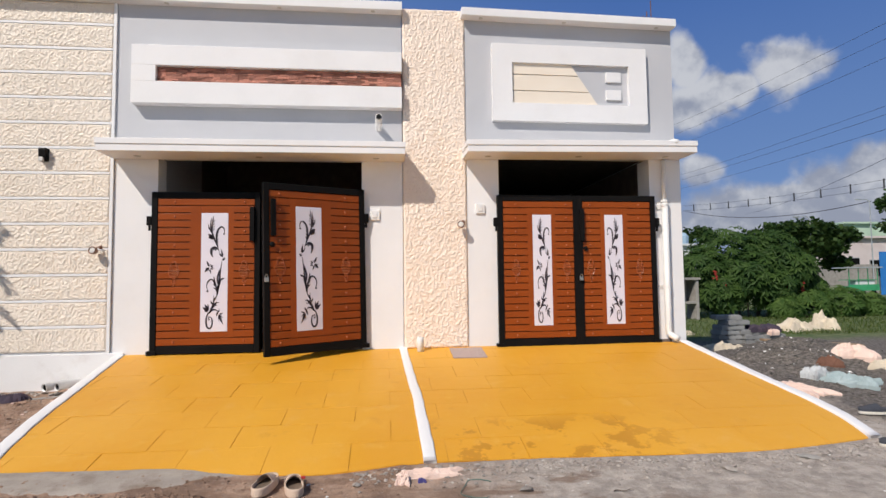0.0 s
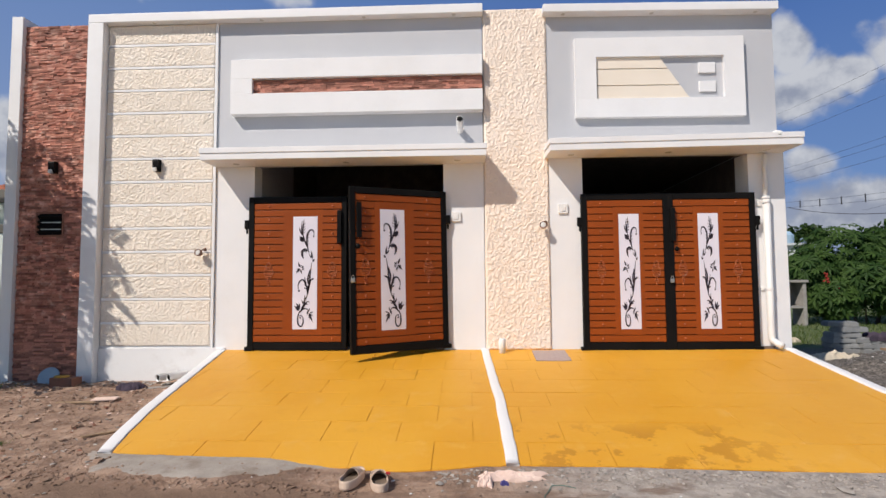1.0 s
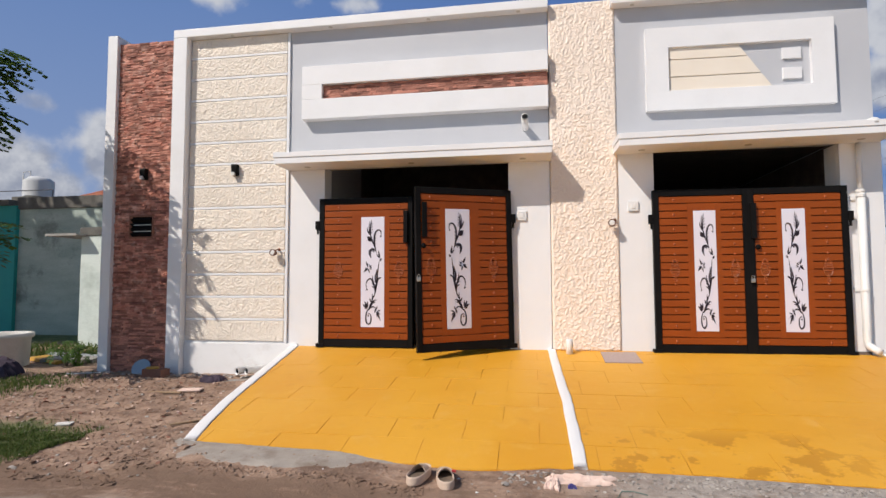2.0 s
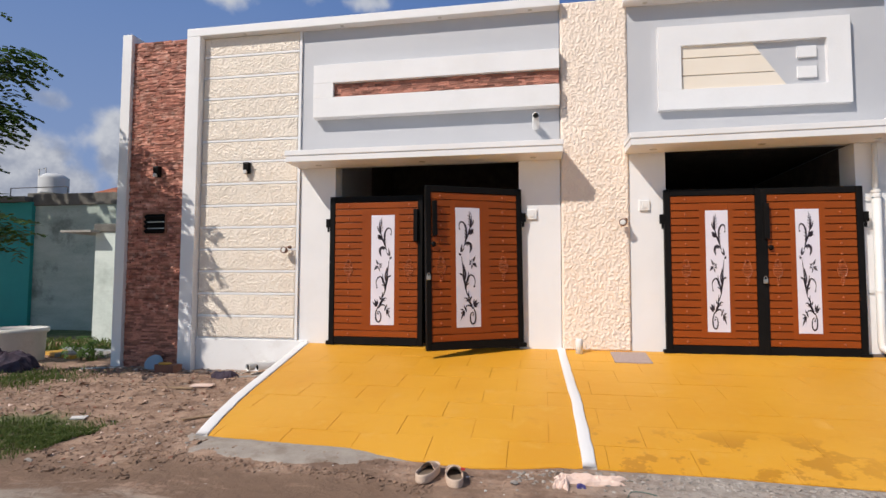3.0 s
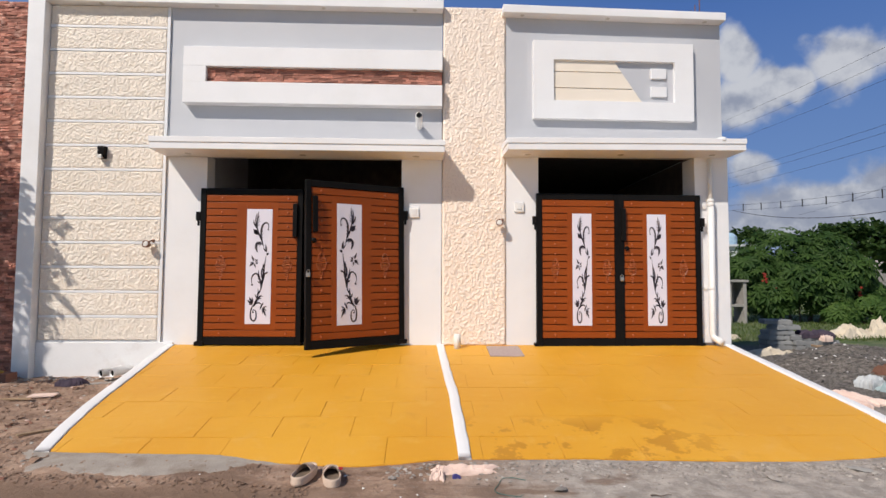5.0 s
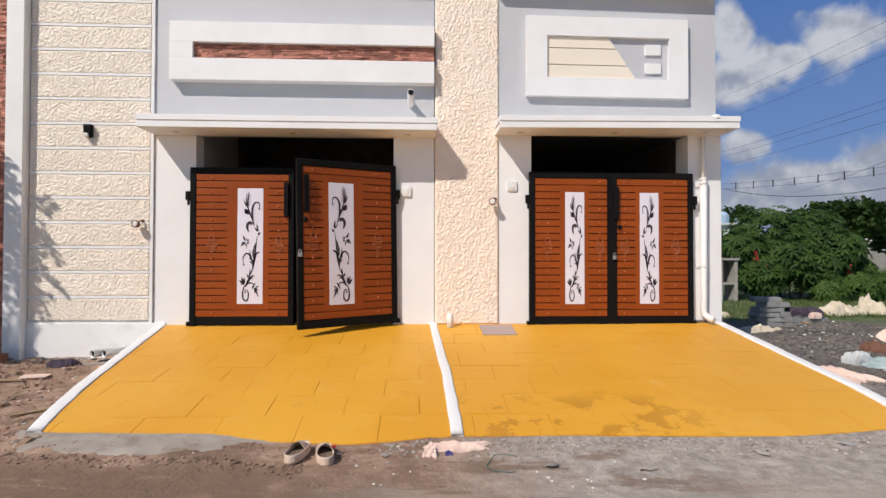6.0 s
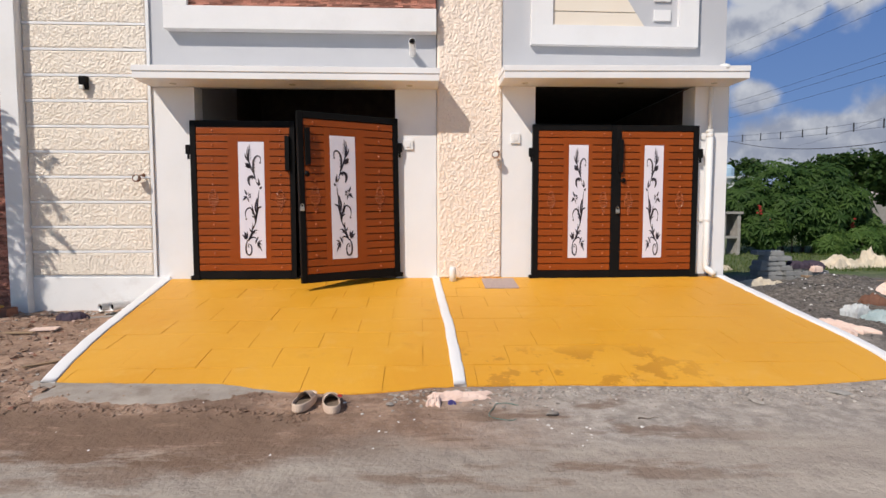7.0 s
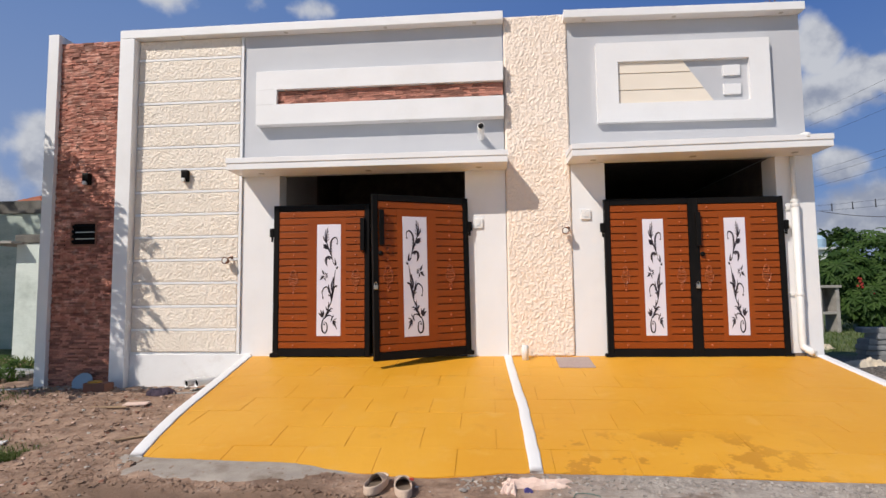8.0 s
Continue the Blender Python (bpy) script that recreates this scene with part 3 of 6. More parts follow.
# ---- canopies ----
def canopy(name, x0, x1, z, m, group):
    c = thing(name, "thin white concrete canopy over the gateway", "canopy", m, group, "structure")
    part("slab", box_bm(x0, x1, -0.50, -0.002, z, z + 0.082, bevel=0.006), WHITE, c)
    part("upper_lip", box_bm(x0 - 0.008, x1 + 0.008, -0.512, -0.002, z + 0.09, z + 0.165, bevel=0.006), WHITE, c)
    part("shadow_gap", box_bm(x0 + 0.006, x1 - 0.006, -0.494, -0.002, z + 0.082, z + 0.09), WHITE, c)
    for f in (0.1, 0.5, 0.9):
        part("downlight", lathe_bm([(0.045, -0.004), (0.045, 0.0), (0.02, 0.001)], 16, pose(x0 + (x1 - x0) * f, -0.22, z - 0.001)), LAMP_GLASS, c, "small recessed soffit light")
    return c


TURN = pose(0.5, 0, 0, 0, 0, 1.146)
canopy("canopy_1", -4.27, -0.375, 2.588, None, "canopies")
canopy("canopy_2", 0.0, 3.315, 2.635, TURN @ pose(0, 0, 0, 0, -0.8, 0), "canopies")

# ---- the second house, turned a little ----
house_2 = thing("wall_2", "pale grey and white plastered house front", "wall", TURN, kind="structure")
part("pier", box_bm(0.022, 0.492, 0, 0.30, -0.05, 2.69, bevel=0.006), WHITE, house_2, "white painted gate pier")
part("pier", box_bm(2.80, 3.30, 0, 0.36, -0.05, 2.69, bevel=0.006), WHITE, house_2, "white painted gate pier")
part("parapet_wall", box_bm(0.022, 3.225, 0, 0.23, 2.70, 4.70), GREY, house_2, "pale grey parapet wall")
part("coping", box_bm(-0.07, 3.20, -0.17, 0.25, 4.700, 4.815, bevel=0.008, m=pose(0, 0, 0, 0, 0.35, 0)), WHITE, house_2, "projecting white coping")
for x in (0.25, 1.5, 2.95):
    part("downlight", lathe_bm([(0.03, -0.006), (0.03, 0.0), (0.012, 0.001)], 14, pose(x, -0.09, 4.699 - 0.0061 * x)), LAMP_GLASS, house_2, "small recessed soffit light")
FX0, FX1, FZ0, FZ1 = 0.41, 2.77, 3.20, 4.345
IX0, IX1, IZ0, IZ1 = 0.705, 2.493, 3.468, 4.068
for a in ((FX0, FX1, FZ0, IZ0), (FX0, FX1, IZ1, FZ1), (FX0, IX0, IZ0 + 0.0005, IZ1 - 0.0005), (IX1, FX1, IZ0 + 0.0005, IZ1 - 0.0005)):
    part("frame_board", box_bm(a[0], a[1], -0.085, -0.002, a[2], a[3]), WHITE, house_2)
part("frame_back", box_bm(IX0, IX1, -0.02, -0.002, IZ0, IZ1), GREY, house_2)


def slanted(x0, xt, xb, z0, z1, y0, y1):
    bm = bmesh.new()
    front = [bm.verts.new(c) for c in ((x0, y0, z0), (xb, y0, z0), (xt, y0, z1), (x0, y0, z1))]
    back = [bm.verts.new((v.co.x, y1, v.co.z)) for v in front]
    bm.faces.new(front)
    for k in range(4):
        bm.faces.new((front[k], back[k], back[(k + 1) % 4], front[(k + 1) % 4]))
    return bm


DIAG = lambda z: 2.015 + (1.605 - 2.015) * (z - IZ0) / (IZ1 - IZ0)
for z0, z1 in ((IZ0 + 0.001, 3.655), (3.67, 3.895), (3.91, IZ1 - 0.001)):
    part("cream_plank", slanted(IX0 + 0.012, DIAG(z1), DIAG(z0), z0, z1, -0.05, -0.018), SLAT, house_2)
for z in (3.560, 3.830):
    part("square", box_bm(2.15, 2.383, -0.05, -0.018, z, z + 0.152, bevel=0.006), WHITE, house_2)

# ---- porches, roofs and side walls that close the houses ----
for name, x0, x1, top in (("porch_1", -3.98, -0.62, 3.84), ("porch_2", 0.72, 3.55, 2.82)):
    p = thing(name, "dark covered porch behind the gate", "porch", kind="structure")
    # Ceiling and floor share the dark colour, so the inside reads as deep shade.
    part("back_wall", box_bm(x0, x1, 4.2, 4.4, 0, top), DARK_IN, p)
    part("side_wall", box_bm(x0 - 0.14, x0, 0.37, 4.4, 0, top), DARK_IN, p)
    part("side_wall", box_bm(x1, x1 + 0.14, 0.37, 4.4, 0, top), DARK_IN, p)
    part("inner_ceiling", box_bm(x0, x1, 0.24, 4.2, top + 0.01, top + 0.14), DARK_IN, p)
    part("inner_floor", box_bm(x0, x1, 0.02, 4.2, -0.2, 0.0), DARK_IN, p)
solo("wall_porch", box_bm(-3.975, -3.70, 0.285, 1.75, 0, 3.845), PORCH, "grey plastered porch wall", "wall", kind="structure")
for name, x0, x1, y1, z in (("roof_1", -7.3, 0.05, 8.0, 4.05), ("roof_2", 0.06, 3.7, 6.0, 3.0)):
    solo(name, box_bm(x0, x1, 0.26, y1, z, z + 0.15), CONCRETE, "flat concrete roof slab", "roof", kind="structure")
for x0, x1, y0, y1, z in ((-7.31, -7.17, 0.31, 8.0, 4.0), (3.56, 3.70, 0.45, 6.0, 2.995)):
    solo("wall_side", box_bm(x0, x1, y0, y1, -0.6, z), FAR_WHITE, "plain plastered side wall", "wall", kind="structure")
for x0, x1, y0, z in ((-7.31, 0.05, 8.01, 4.2), (0.06, 3.7, 6.01, 3.15)):
    solo("wall_back", box_bm(x0, x1, y0, y0 + 0.19, -0.6, z), FAR_WHITE, "plain plastered back wall", "wall", kind="structure")

# ---- entrance ramp: ochre stamped slabs ----
def edge_x(y, edge):
    return lerp(y, sorted(edge))


def toe_y(x):
    return lerp(x, TOE) + 0.02 * noise.noise(Vector((x * 6, 3, 0))) + 0.012 * noise.noise(Vector((x * 21, 3, 0)))


def ramp_base(name, left, right, material):
    bm = bmesh.new()
    n, k = 40, 26
    grid = []
    for i in range(n + 1):
        col = []
        for j in range(k + 1):
            f = i / n
            xt = left(-1.5) + (right(-1.5) - left(-1.5)) * f
            yt = toe_y(xt) + 0.006
            y = yt * j / k
            x = left(y) + (right(y) - left(y)) * f
            col.append(bm.verts.new((x, y, ramp_z(y) - 0.008)))
        col.append(bm.verts.new((col[-1].co.x, col[-1].co.y + 0.004, col[-1].co.z - 0.2)))
        grid.append(col)
    for i in range(n):
        for j in range(k + 1):
            bm.faces.new((grid[i][j], grid[i][j + 1], grid[i + 1][j + 1], grid[i + 1][j]))
    return solo(name, bm, material, "ochre painted concrete entrance ramp with stamped slabs", "ramp", kind="structure")


def ramp_tiles(parent, left, right, material, gap, first, depth):
    row = 0
    rows = [0.0, -0.16, -0.58, -1.0, -1.43, -1.87, -2.27, -2.645, -3.045, -3.8]
    for ya, yb in zip(rows, rows[1:]):
        x = -4.8 + (row % 2) * 0.323 + first
        while x < 4.5:
            xa, xb = x, x + 0.645
            x += 0.645
            nu, nv = 5, 5
            bm = bmesh.new()
            pts = []
            for i in range(nu + 1):
                col = []
                for j in range(nv + 1):
                    u = xa + gap + (xb - xa - 2 * gap) * i / nu
                    v = ya - gap + (yb - ya + 2 * gap) * j / nv
                    v = max(v, toe_y(u))
                    lo, hi = left(v) + gap, right(v) - gap
                    col.append((min(max(u, lo), hi), v))
                pts.append(col)
            wide = pts[-1][2][0] - pts[0][2][0]
            if wide < 0.03 or pts[0][0][1] - pts[2][-1][1] < 0.04:
                bm.free()
                continue
            tilt = 0.0015 * math.sin(x * 7 + row)
            vs = [[bm.verts.new((px, py, ramp_z(py) + tilt)) for px, py in col] for col in pts]
            for i in range(nu):
                for j in range(nv):
                    bm.faces.new((vs[i][j], vs[i][j + 1], vs[i + 1][j + 1], vs[i + 1][j]))
            rim = [vs[i][0] for i in range(nu + 1)] + [vs[nu][j] for j in range(1, nv + 1)] + [vs[i][nv] for i in range(nu - 1, -1, -1)] + [vs[0][j] for j in range(nv - 1, 0, -1)]
            low = [bm.verts.new((v.co.x, v.co.y, v.co.z - depth)) for v in rim]
            for a in range(len(rim)):
                c = (a + 1) % len(rim)
                bm.faces.new((rim[a], rim[c], low[c], low[a]))
            part("slab", bm, material, parent, smooth=False)
        row += 1


MID = lambda y: lerp(y, [(-3.5, -0.355), (-2.77, -0.365), (-2.17, -0.378), (-1.08, -0.423), (0.0, -0.458)]) + 0.010 * noise.noise(Vector((0, y * 2.2, 8)))
ramp_a = ramp_base("ramp_1", lambda y: edge_x(y, LEFT_EDGE), lambda y: MID(y), GROOVE)
ramp_b = ramp_base("ramp_2", lambda y: MID(y) + 0.10, lambda y: edge_x(y, RIGHT_EDGE), GROOVE)


def strip(name, centre, width, label, toe):
    """A raised white painted kerb band that follows the ramp."""
    bm = bmesh.new()
    secs, n = [], 48
    for j in range(n + 1):
        y = toe * j / n
        c = centre(y)
        w = width(y) / 2 * (1 + 0.08 * noise.noise(Vector((c, y * 5, 1))))
        z = ramp_z(y)
        h = 0.014 + 0.004 * noise.noise(Vector((c, y * 3, 5)))
        off = 0.006 * noise.noise(Vector((c, y * 7, 9)))
        secs.append([bm.verts.new((c + off + a * w, y, z + e)) for a, e in ((-1.04, -0.60 - z), (-1.0, h * 0.7), (-0.8, h), (0.8, h), (1.0, h * 0.7), (1.04, -0.60 - z))])
    for a, c in zip(secs, secs[1:]):
        for k in range(5):
            bm.faces.new((a[k], a[k + 1], c[k + 1], c[k]))
    bm.faces.new(secs[-1][::-1])
    bm.faces.new(secs[0])
    solo(name, bm, WHITE, label, "kerb", "painted ramp edges", "structure", smooth=True)


strip("kerb_1", lambda y: edge_x(y, LEFT_EDGE) - 0.058, lambda y: 0.116, "white painted edge band of the ochre ramp", -3.27)
strip("kerb_2", lambda y: MID(y) + 0.05, lambda y: 0.10, "wavy white painted band between the two ramps", -3.395)
strip("kerb_3", lambda y: edge_x(y, RIGHT_EDGE) + 0.068, lambda y: 0.118 - 0.018 * (-y / 3.3), "white painted edge band of the ochre ramp", -3.33)


def concrete_apron():
    """The unpainted lip of concrete that shows below the ochre toe."""
    bm = bmesh.new()
    n = 60
    rows = []
    for i in range(n + 1):
        x = -3.75 + 2.15 * i / n
        wide = 0.44 * min(1.0, (i + 4) / 12) * (1 - (i / n) ** 5) + 0.07 * noise.noise(Vector((x * 4, 1, 1))) + 0.04 * noise.noise(Vector((x * 15, 1, 1)))
        t = toe_y(x) + 0.03
        rows.append([bm.verts.new((x, t - max(0.04, wide) * f, ramp_z(toe_y(x)) + e + 0.004 * noise.noise(Vector((x * 6, f * 4, 3))))) for f, e in ((0, -0.002), (0.3, -0.004), (0.6, -0.009), (0.9, -0.016), (1.0, -0.03), (1.02, -0.10))])
    for a, c in zip(rows, rows[1:]):
        for k in range(5):
            bm.faces.new((a[k], a[k + 1], c[k + 1], c[k]))
    solo("apron", bm, LIP, "unpainted grey concrete lip below the ramp", "apron", kind="structure", smooth=True)


concrete_apron()

# ---- gate leaves ----
def motif(m):
    """A climbing vine of barbed fronds, hooks, a bud and a flower, cut from thin dark sheet; unit height 1, width about 0.2."""
    bm = bmesh.new()
    def at(x, y):
        return (x - 109) / 585, (612 - y) / 585
    def curve(pts, n=14):
        """A smooth line through grid points."""
        p = [at(*q) for q in pts]
        p = [p[0]] + p + [p[-1]]
        out = []
        for i in range(1, len(p) - 2):
            for k in range(n):
                t = k / n
                out.append(tuple(0.5 * (2 * p[i][d] + (p[i + 1][d] - p[i - 1][d]) * t + (2 * p[i - 1][d] - 5 * p[i][d] + 4 * p[i + 1][d] - p[i + 2][d]) * t * t + (3 * p[i][d] - p[i - 1][d] - 3 * p[i + 1][d] + p[i + 2][d]) * t ** 3) for d in (0, 1)))
        return out + [p[-1]]
    def stroke(pts, w, tail=0.0014, peak=0.6):
        """A brush stroke, thick on the way and thin at its ends."""
        line, prev = curve(pts), None
        last = len(line) - 1
        for k, (x, z) in enumerate(line):
            a, c = line[max(0, k - 1)], line[min(last, k + 1)]
            dx, dz = c[0] - a[0], c[1] - a[1]
            L = math.hypot(dx, dz) or 1
            h = tail + w * math.sin(math.pi * (k / last) ** peak)
            cur = (bm.verts.new((x - dz / L * h, 0, z + dx / L * h)), bm.verts.new((x + dz / L * h, 0, z - dx / L * h)))
            if prev:
                bm.faces.new((prev[0], prev[1], cur[1], cur[0]))
            prev = cur
    def leaf(base, tip, w=0.26, bend=0.12):
        """A pointed leaf from base to tip, fullest near the base."""
        (x0, z0), (x1, z1) = at(*base), at(*tip)
        dx, dz = x1 - x0, z1 - z0
        side = [(t, 0.74 * w * math.sin(math.pi * t ** 0.7)) for t in (k / 8 for k in range(9))]
        ring = side + [(t, -v * 0.8) for t, v in side[-2:0:-1]]
        bm.faces.new([bm.verts.new((x0 + dx * t - dz * (v + bend * t * t), 0, z0 + dz * t + dx * (v + bend * t * t))) for t, v in ring])
    def bead(x, y, r):
        x, z = at(x, y)
        bm.faces.new([bm.verts.new((x + r * math.cos(q), 0, z + r * math.sin(q))) for q in (0.785 * k for k in range(8))])
    # top fronds
    stroke([(99, 126), (97, 95), (100, 65), (103, 42)], 0.0042)
    stroke([(97, 122), (91, 98), (91, 72), (95, 50)], 0.0034)
    stroke([(98, 126), (90, 112), (83, 100), (80, 84)], 0.0060)
    for y in (64, 78, 92, 106):
        leaf((101, y + 8), (112, y - 2), 0.17)
    # bud on its stalk
    leaf((104, 158), (76, 134), 0.34, -0.15)
    leaf((98, 150), (80, 146), 0.42, 0.2)
    leaf((100, 148), (88, 128), 0.34)
    # main stem and the wide hook
    stroke([(98, 124), (106, 152), (118, 182), (132, 222)], 0.0055)
    stroke([(126, 205), (118, 165), (120, 122), (134, 99), (148, 100), (153, 114), (152, 130)], 0.0060)
    bead(151, 131, 0.0075)
    for y in (118, 134, 150, 166):
        leaf((119, y + 12), (129, y + 2), 0.20)
    # crossing hook with its heavy end
    stroke([(130, 216), (114, 198), (98, 205), (95, 226), (102, 248)], 0.0095, peak=1.3)
    leaf((112, 198), (103, 212), 0.30)
    leaf((118, 200), (110, 216), 0.30)
    leaf((146, 248), (144, 204), 0.15)
    leaf((142, 246), (130, 220), 0.16)
    leaf((146, 262), (159, 250), 0.40)
    bead(150, 258, 0.0095)
    # side flower
    leaf((86, 298), (62, 318), 0.30)
    leaf((86, 294), (77, 262), 0.20)
    leaf((88, 304), (92, 330), 0.18)
    leaf((92, 296), (106, 286), 0.34)
    leaf((92, 302), (106, 308), 0.34)
    leaf((82, 300), (68, 298), 0.22)
    bead(92, 284, 0.0050)
    bead(102, 298, 0.0050)
    # middle frond
    stroke([(122, 436), (128, 395), (134, 345), (143, 266)], 0.0060)
    stroke([(124, 428), (120, 398), (112, 370), (108, 340)], 0.0065)
    stroke([(126, 414), (132, 380), (140, 356), (154, 348)], 0.0062)
    stroke([(126, 380), (124, 350), (130, 322), (134, 305)], 0.0055)
    leaf((142, 358), (155, 352), 0.35)
    for y in (330, 348, 364):
        leaf((138, y), (131, y - 22), 0.20)
    for y in (366, 382, 398):
        leaf((118, y + 8), (106, y - 4), 0.28)
    stroke([(123, 432), (118, 446), (112, 460), (106, 474)], 0.0026)
    # left hook
    stroke([(114, 386), (102, 358), (86, 362), (76, 384), (80, 412)], 0.0048)
    bead(80, 414, 0.0080)
    # lower stem and its leaves
    stroke([(90, 522), (98, 500), (108, 474), (109, 434)], 0.0060)
    leaf((104, 482), (96, 458), 0.24)
    leaf((106, 470), (116, 446), 0.22)
    stroke([(98, 504), (110, 484), (122, 470), (133, 472)], 0.0065)
    leaf((112, 484), (128, 484), 0.20)
    leaf((84, 512), (72, 474), 0.24)
    leaf((82, 512), (60, 488), 0.28)
    leaf((84, 508), (86, 474), 0.16)
    leaf((82, 514), (66, 510), 0.26)
    # right spray
    stroke([(86, 524), (100, 508), (118, 506), (130, 520)], 0.0055)
    leaf((128, 514), (118, 538), 0.24)
    leaf((130, 518), (136, 502), 0.26)
    leaf((132, 528), (146, 580), 0.13)
    leaf((132, 530), (130, 562), 0.14)
    leaf((134, 528), (154, 524), 0.24)
    leaf((134, 530), (150, 548), 0.20)
    # bottom crook
    stroke([(86, 516), (76, 548), (78, 584), (92, 596), (102, 578), (100, 548), (88, 540), (86, 554)], 0.0052)
    bead(88, 553, 0.0070)
    bmesh.ops.transform(bm, matrix=m, verts=bm.verts[:])
    return bm


def ornament(m):
    """A small embossed vase: hooped handle, fan of blooms, ribbed bowl and foot."""
    bm = bmesh.new()
    def line(pts, r=0.0042):
        tube(bm, [(x, 0, z) for x, z in pts], r, 5, False)
    arc = lambda cx, cz, rx, rz, a0, a1, n=12: [(cx + rx * math.cos(a0 + (a1 - a0) * k / n), cz + rz * math.sin(a0 + (a1 - a0) * k / n)) for k in range(n + 1)]
    line(arc(0, 0.065, 0.046, 0.075, 0.0, math.pi))
    line(arc(0, 0.065, 0.034, 0.060, 0.0, math.pi))
    for x in (-0.044, -0.022, 0.0, 0.022, 0.044):
        line(arc(x, 0.055 + 0.012 * (1 - abs(x) / 0.044), 0.014, 0.016, 0, 2 * math.pi, 8), 0.0036)
    for k, (w, z) in enumerate(((0.068, 0.030), (0.066, 0.012), (0.058, -0.008), (0.046, -0.028), (0.034, -0.048), (0.020, -0.066))):
        line([(-w, z), (-w * 0.4, z - 0.006), (w * 0.4, z - 0.006), (w, z)], 0.0050 if k % 2 == 0 else 0.0036)
    line(arc(0, 0.03, 0.068, 0.11, math.pi, 2 * math.pi))
    line([(-0.012, -0.080), (-0.016, -0.110), (0.016, -0.110), (0.012, -0.080)])
    line(arc(0, -0.125, 0.026, 0.016, 0, 2 * math.pi, 8))
    bmesh.ops.transform(bm, matrix=m, verts=bm.verts[:])
    return bm


def stud_mesh():
    bm = bmesh.new()
    lathe(bm, [(0.0145, 0.0), (0.0135, 0.006), (0.008, 0.012), (0.001, 0.0145)], 10, pose(0, 0, 0, 90))
    me = bpy.data.meshes.new("stud")
    bm.to_mesh(me)
    bm.free()
    me.materials.append(COPPER)
    return me


STUD = stud_mesh()


def gate_leaf(label, W, H, flip, m, handle, latch, bolt_x=0.145):
    """A leaf hinged at local x = 0 that reaches to x = W, or to -W when flipped; its front faces -y."""
    leaf = thing("gate_leaf", label, "gate", m, "gate leaves")
    s = -1 if flip else 1
    k = W / 1.40
    def span(a, c):
        return (min(s * a, s * c), max(s * a, s * c))
    def slab(name, a, c, z0, z1, y0, y1, mat_, bevel=0.0, lab=""):
        x0, x1 = span(a, c)
        return part(name, box_bm(x0, x1, y0, y1, z0, z1, bevel=bevel), mat_, leaf, lab)
    fw, hinge_w, low = 0.06, 0.078, 0.105
    slab("frame_stile", 0, hinge_w, 0.0, H, -0.035, 0.035, BLACK, 0.006, "black steel tube")
    slab("frame_stile", W - fw - 0.01, W, 0.0, H, -0.035, 0.035, BLACK, 0.006, "black steel tube")
    slab("frame_rail", hinge_w + 0.001, W - fw - 0.011, 0.0, low, -0.034, 0.034, BLACK, 0.006, "black steel tube")
    slab("frame_rail", hinge_w + 0.001, W - fw - 0.011, H - 0.085, H, -0.034, 0.034, BLACK, 0.006, "black steel tube")
    a, c = hinge_w + 0.002, W - fw - 0.012
    z0, z1 = low + 0.002, H - 0.087
    # The darker sheet shows between boards and paints the shade of the grooves.
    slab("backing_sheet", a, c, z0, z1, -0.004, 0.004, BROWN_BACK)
    pa, pc = (0.637 * k, 0.985 * k) if W > 1.3 else (0.60 * k, 0.925 * k)
    pz0, pz1 = 0.132 * H, 0.868 * H
    ca, cc = a + 0.417 * k, pc + 0.075 * k
    ph = (z1 - z0) / 20
    for j in range(20):
        zz0, zz1 = z0 + j * ph + 0.007, z0 + (j + 1) * ph - 0.007
        if j in (0, 19):
            slab("board", a + 0.002, c - 0.002, zz0, zz1, -0.026, -0.004, BROWN, 0.004)
            continue
        slab("board", a + 0.002, ca + 0.012, zz0, zz1, -0.026, -0.004, BROWN, 0.004)
        slab("board", cc - 0.012, c - 0.002, zz0, zz1, -0.026, -0.004, BROWN, 0.004)
    b0, b1 = z0 + ph + 0.002, z1 - ph - 0.002
    slab("panel_border", ca, pa - 0.002, b0, b1, -0.0275, -0.004, BROWN)
    slab("panel_border", pc + 0.002, cc, b0, b1, -0.0275, -0.004, BROWN)
    slab("panel_border", pa - 0.001, pc + 0.001, b0, pz0 - 0.002, -0.027, -0.004, BROWN)
    slab("panel_border", pa - 0.001, pc + 0.001, pz1 + 0.002, b1, -0.027, -0.004, BROWN)
    x0, x1 = span(pa, pc)
    fp = part("floral_panel", box_bm(x0, x1, -0.030, -0.004, pz0, pz1, bevel=0.003), PANEL, leaf, "pale lilac-white panel")
    tall = pz1 - pz0
    part("vine_motif", motif(Matrix.LocRotScale(((x0 + x1) / 2, -0.0325, pz0), None, (s * (x1 - x0) / 0.2085, 1, tall))), MOTIF, fp, "dark cut-out vine with leaves")
    for j in (0, 2, 4, 6, 7.6, 11.6, 13, 15, 17, 19):
        for xx in (a + 0.215 * k, c - 0.13 * k):
            st = new("stud", STUD)
            st.parent, st.matrix_basis = leaf, pose(s * xx, -0.026, z0 + (j + 0.5) * ph)
    for xx in (a + 0.215 * k, c - 0.13 * k):
        part("ornament", ornament(Matrix.LocRotScale((s * xx, -0.030, z0 + 9.9 * ph), None, (1.0 * k, 1, 1.05))), COPPER, leaf, "embossed copper-brown scroll vase")
    # hinges and pivot foot
    for zz, hh in ((0.79 * H, 0.125),):
        slab("hinge", -0.058, 0.0, zz, zz + hh, -0.045, -0.002, BLACK, 0.006, "black hinge plate")
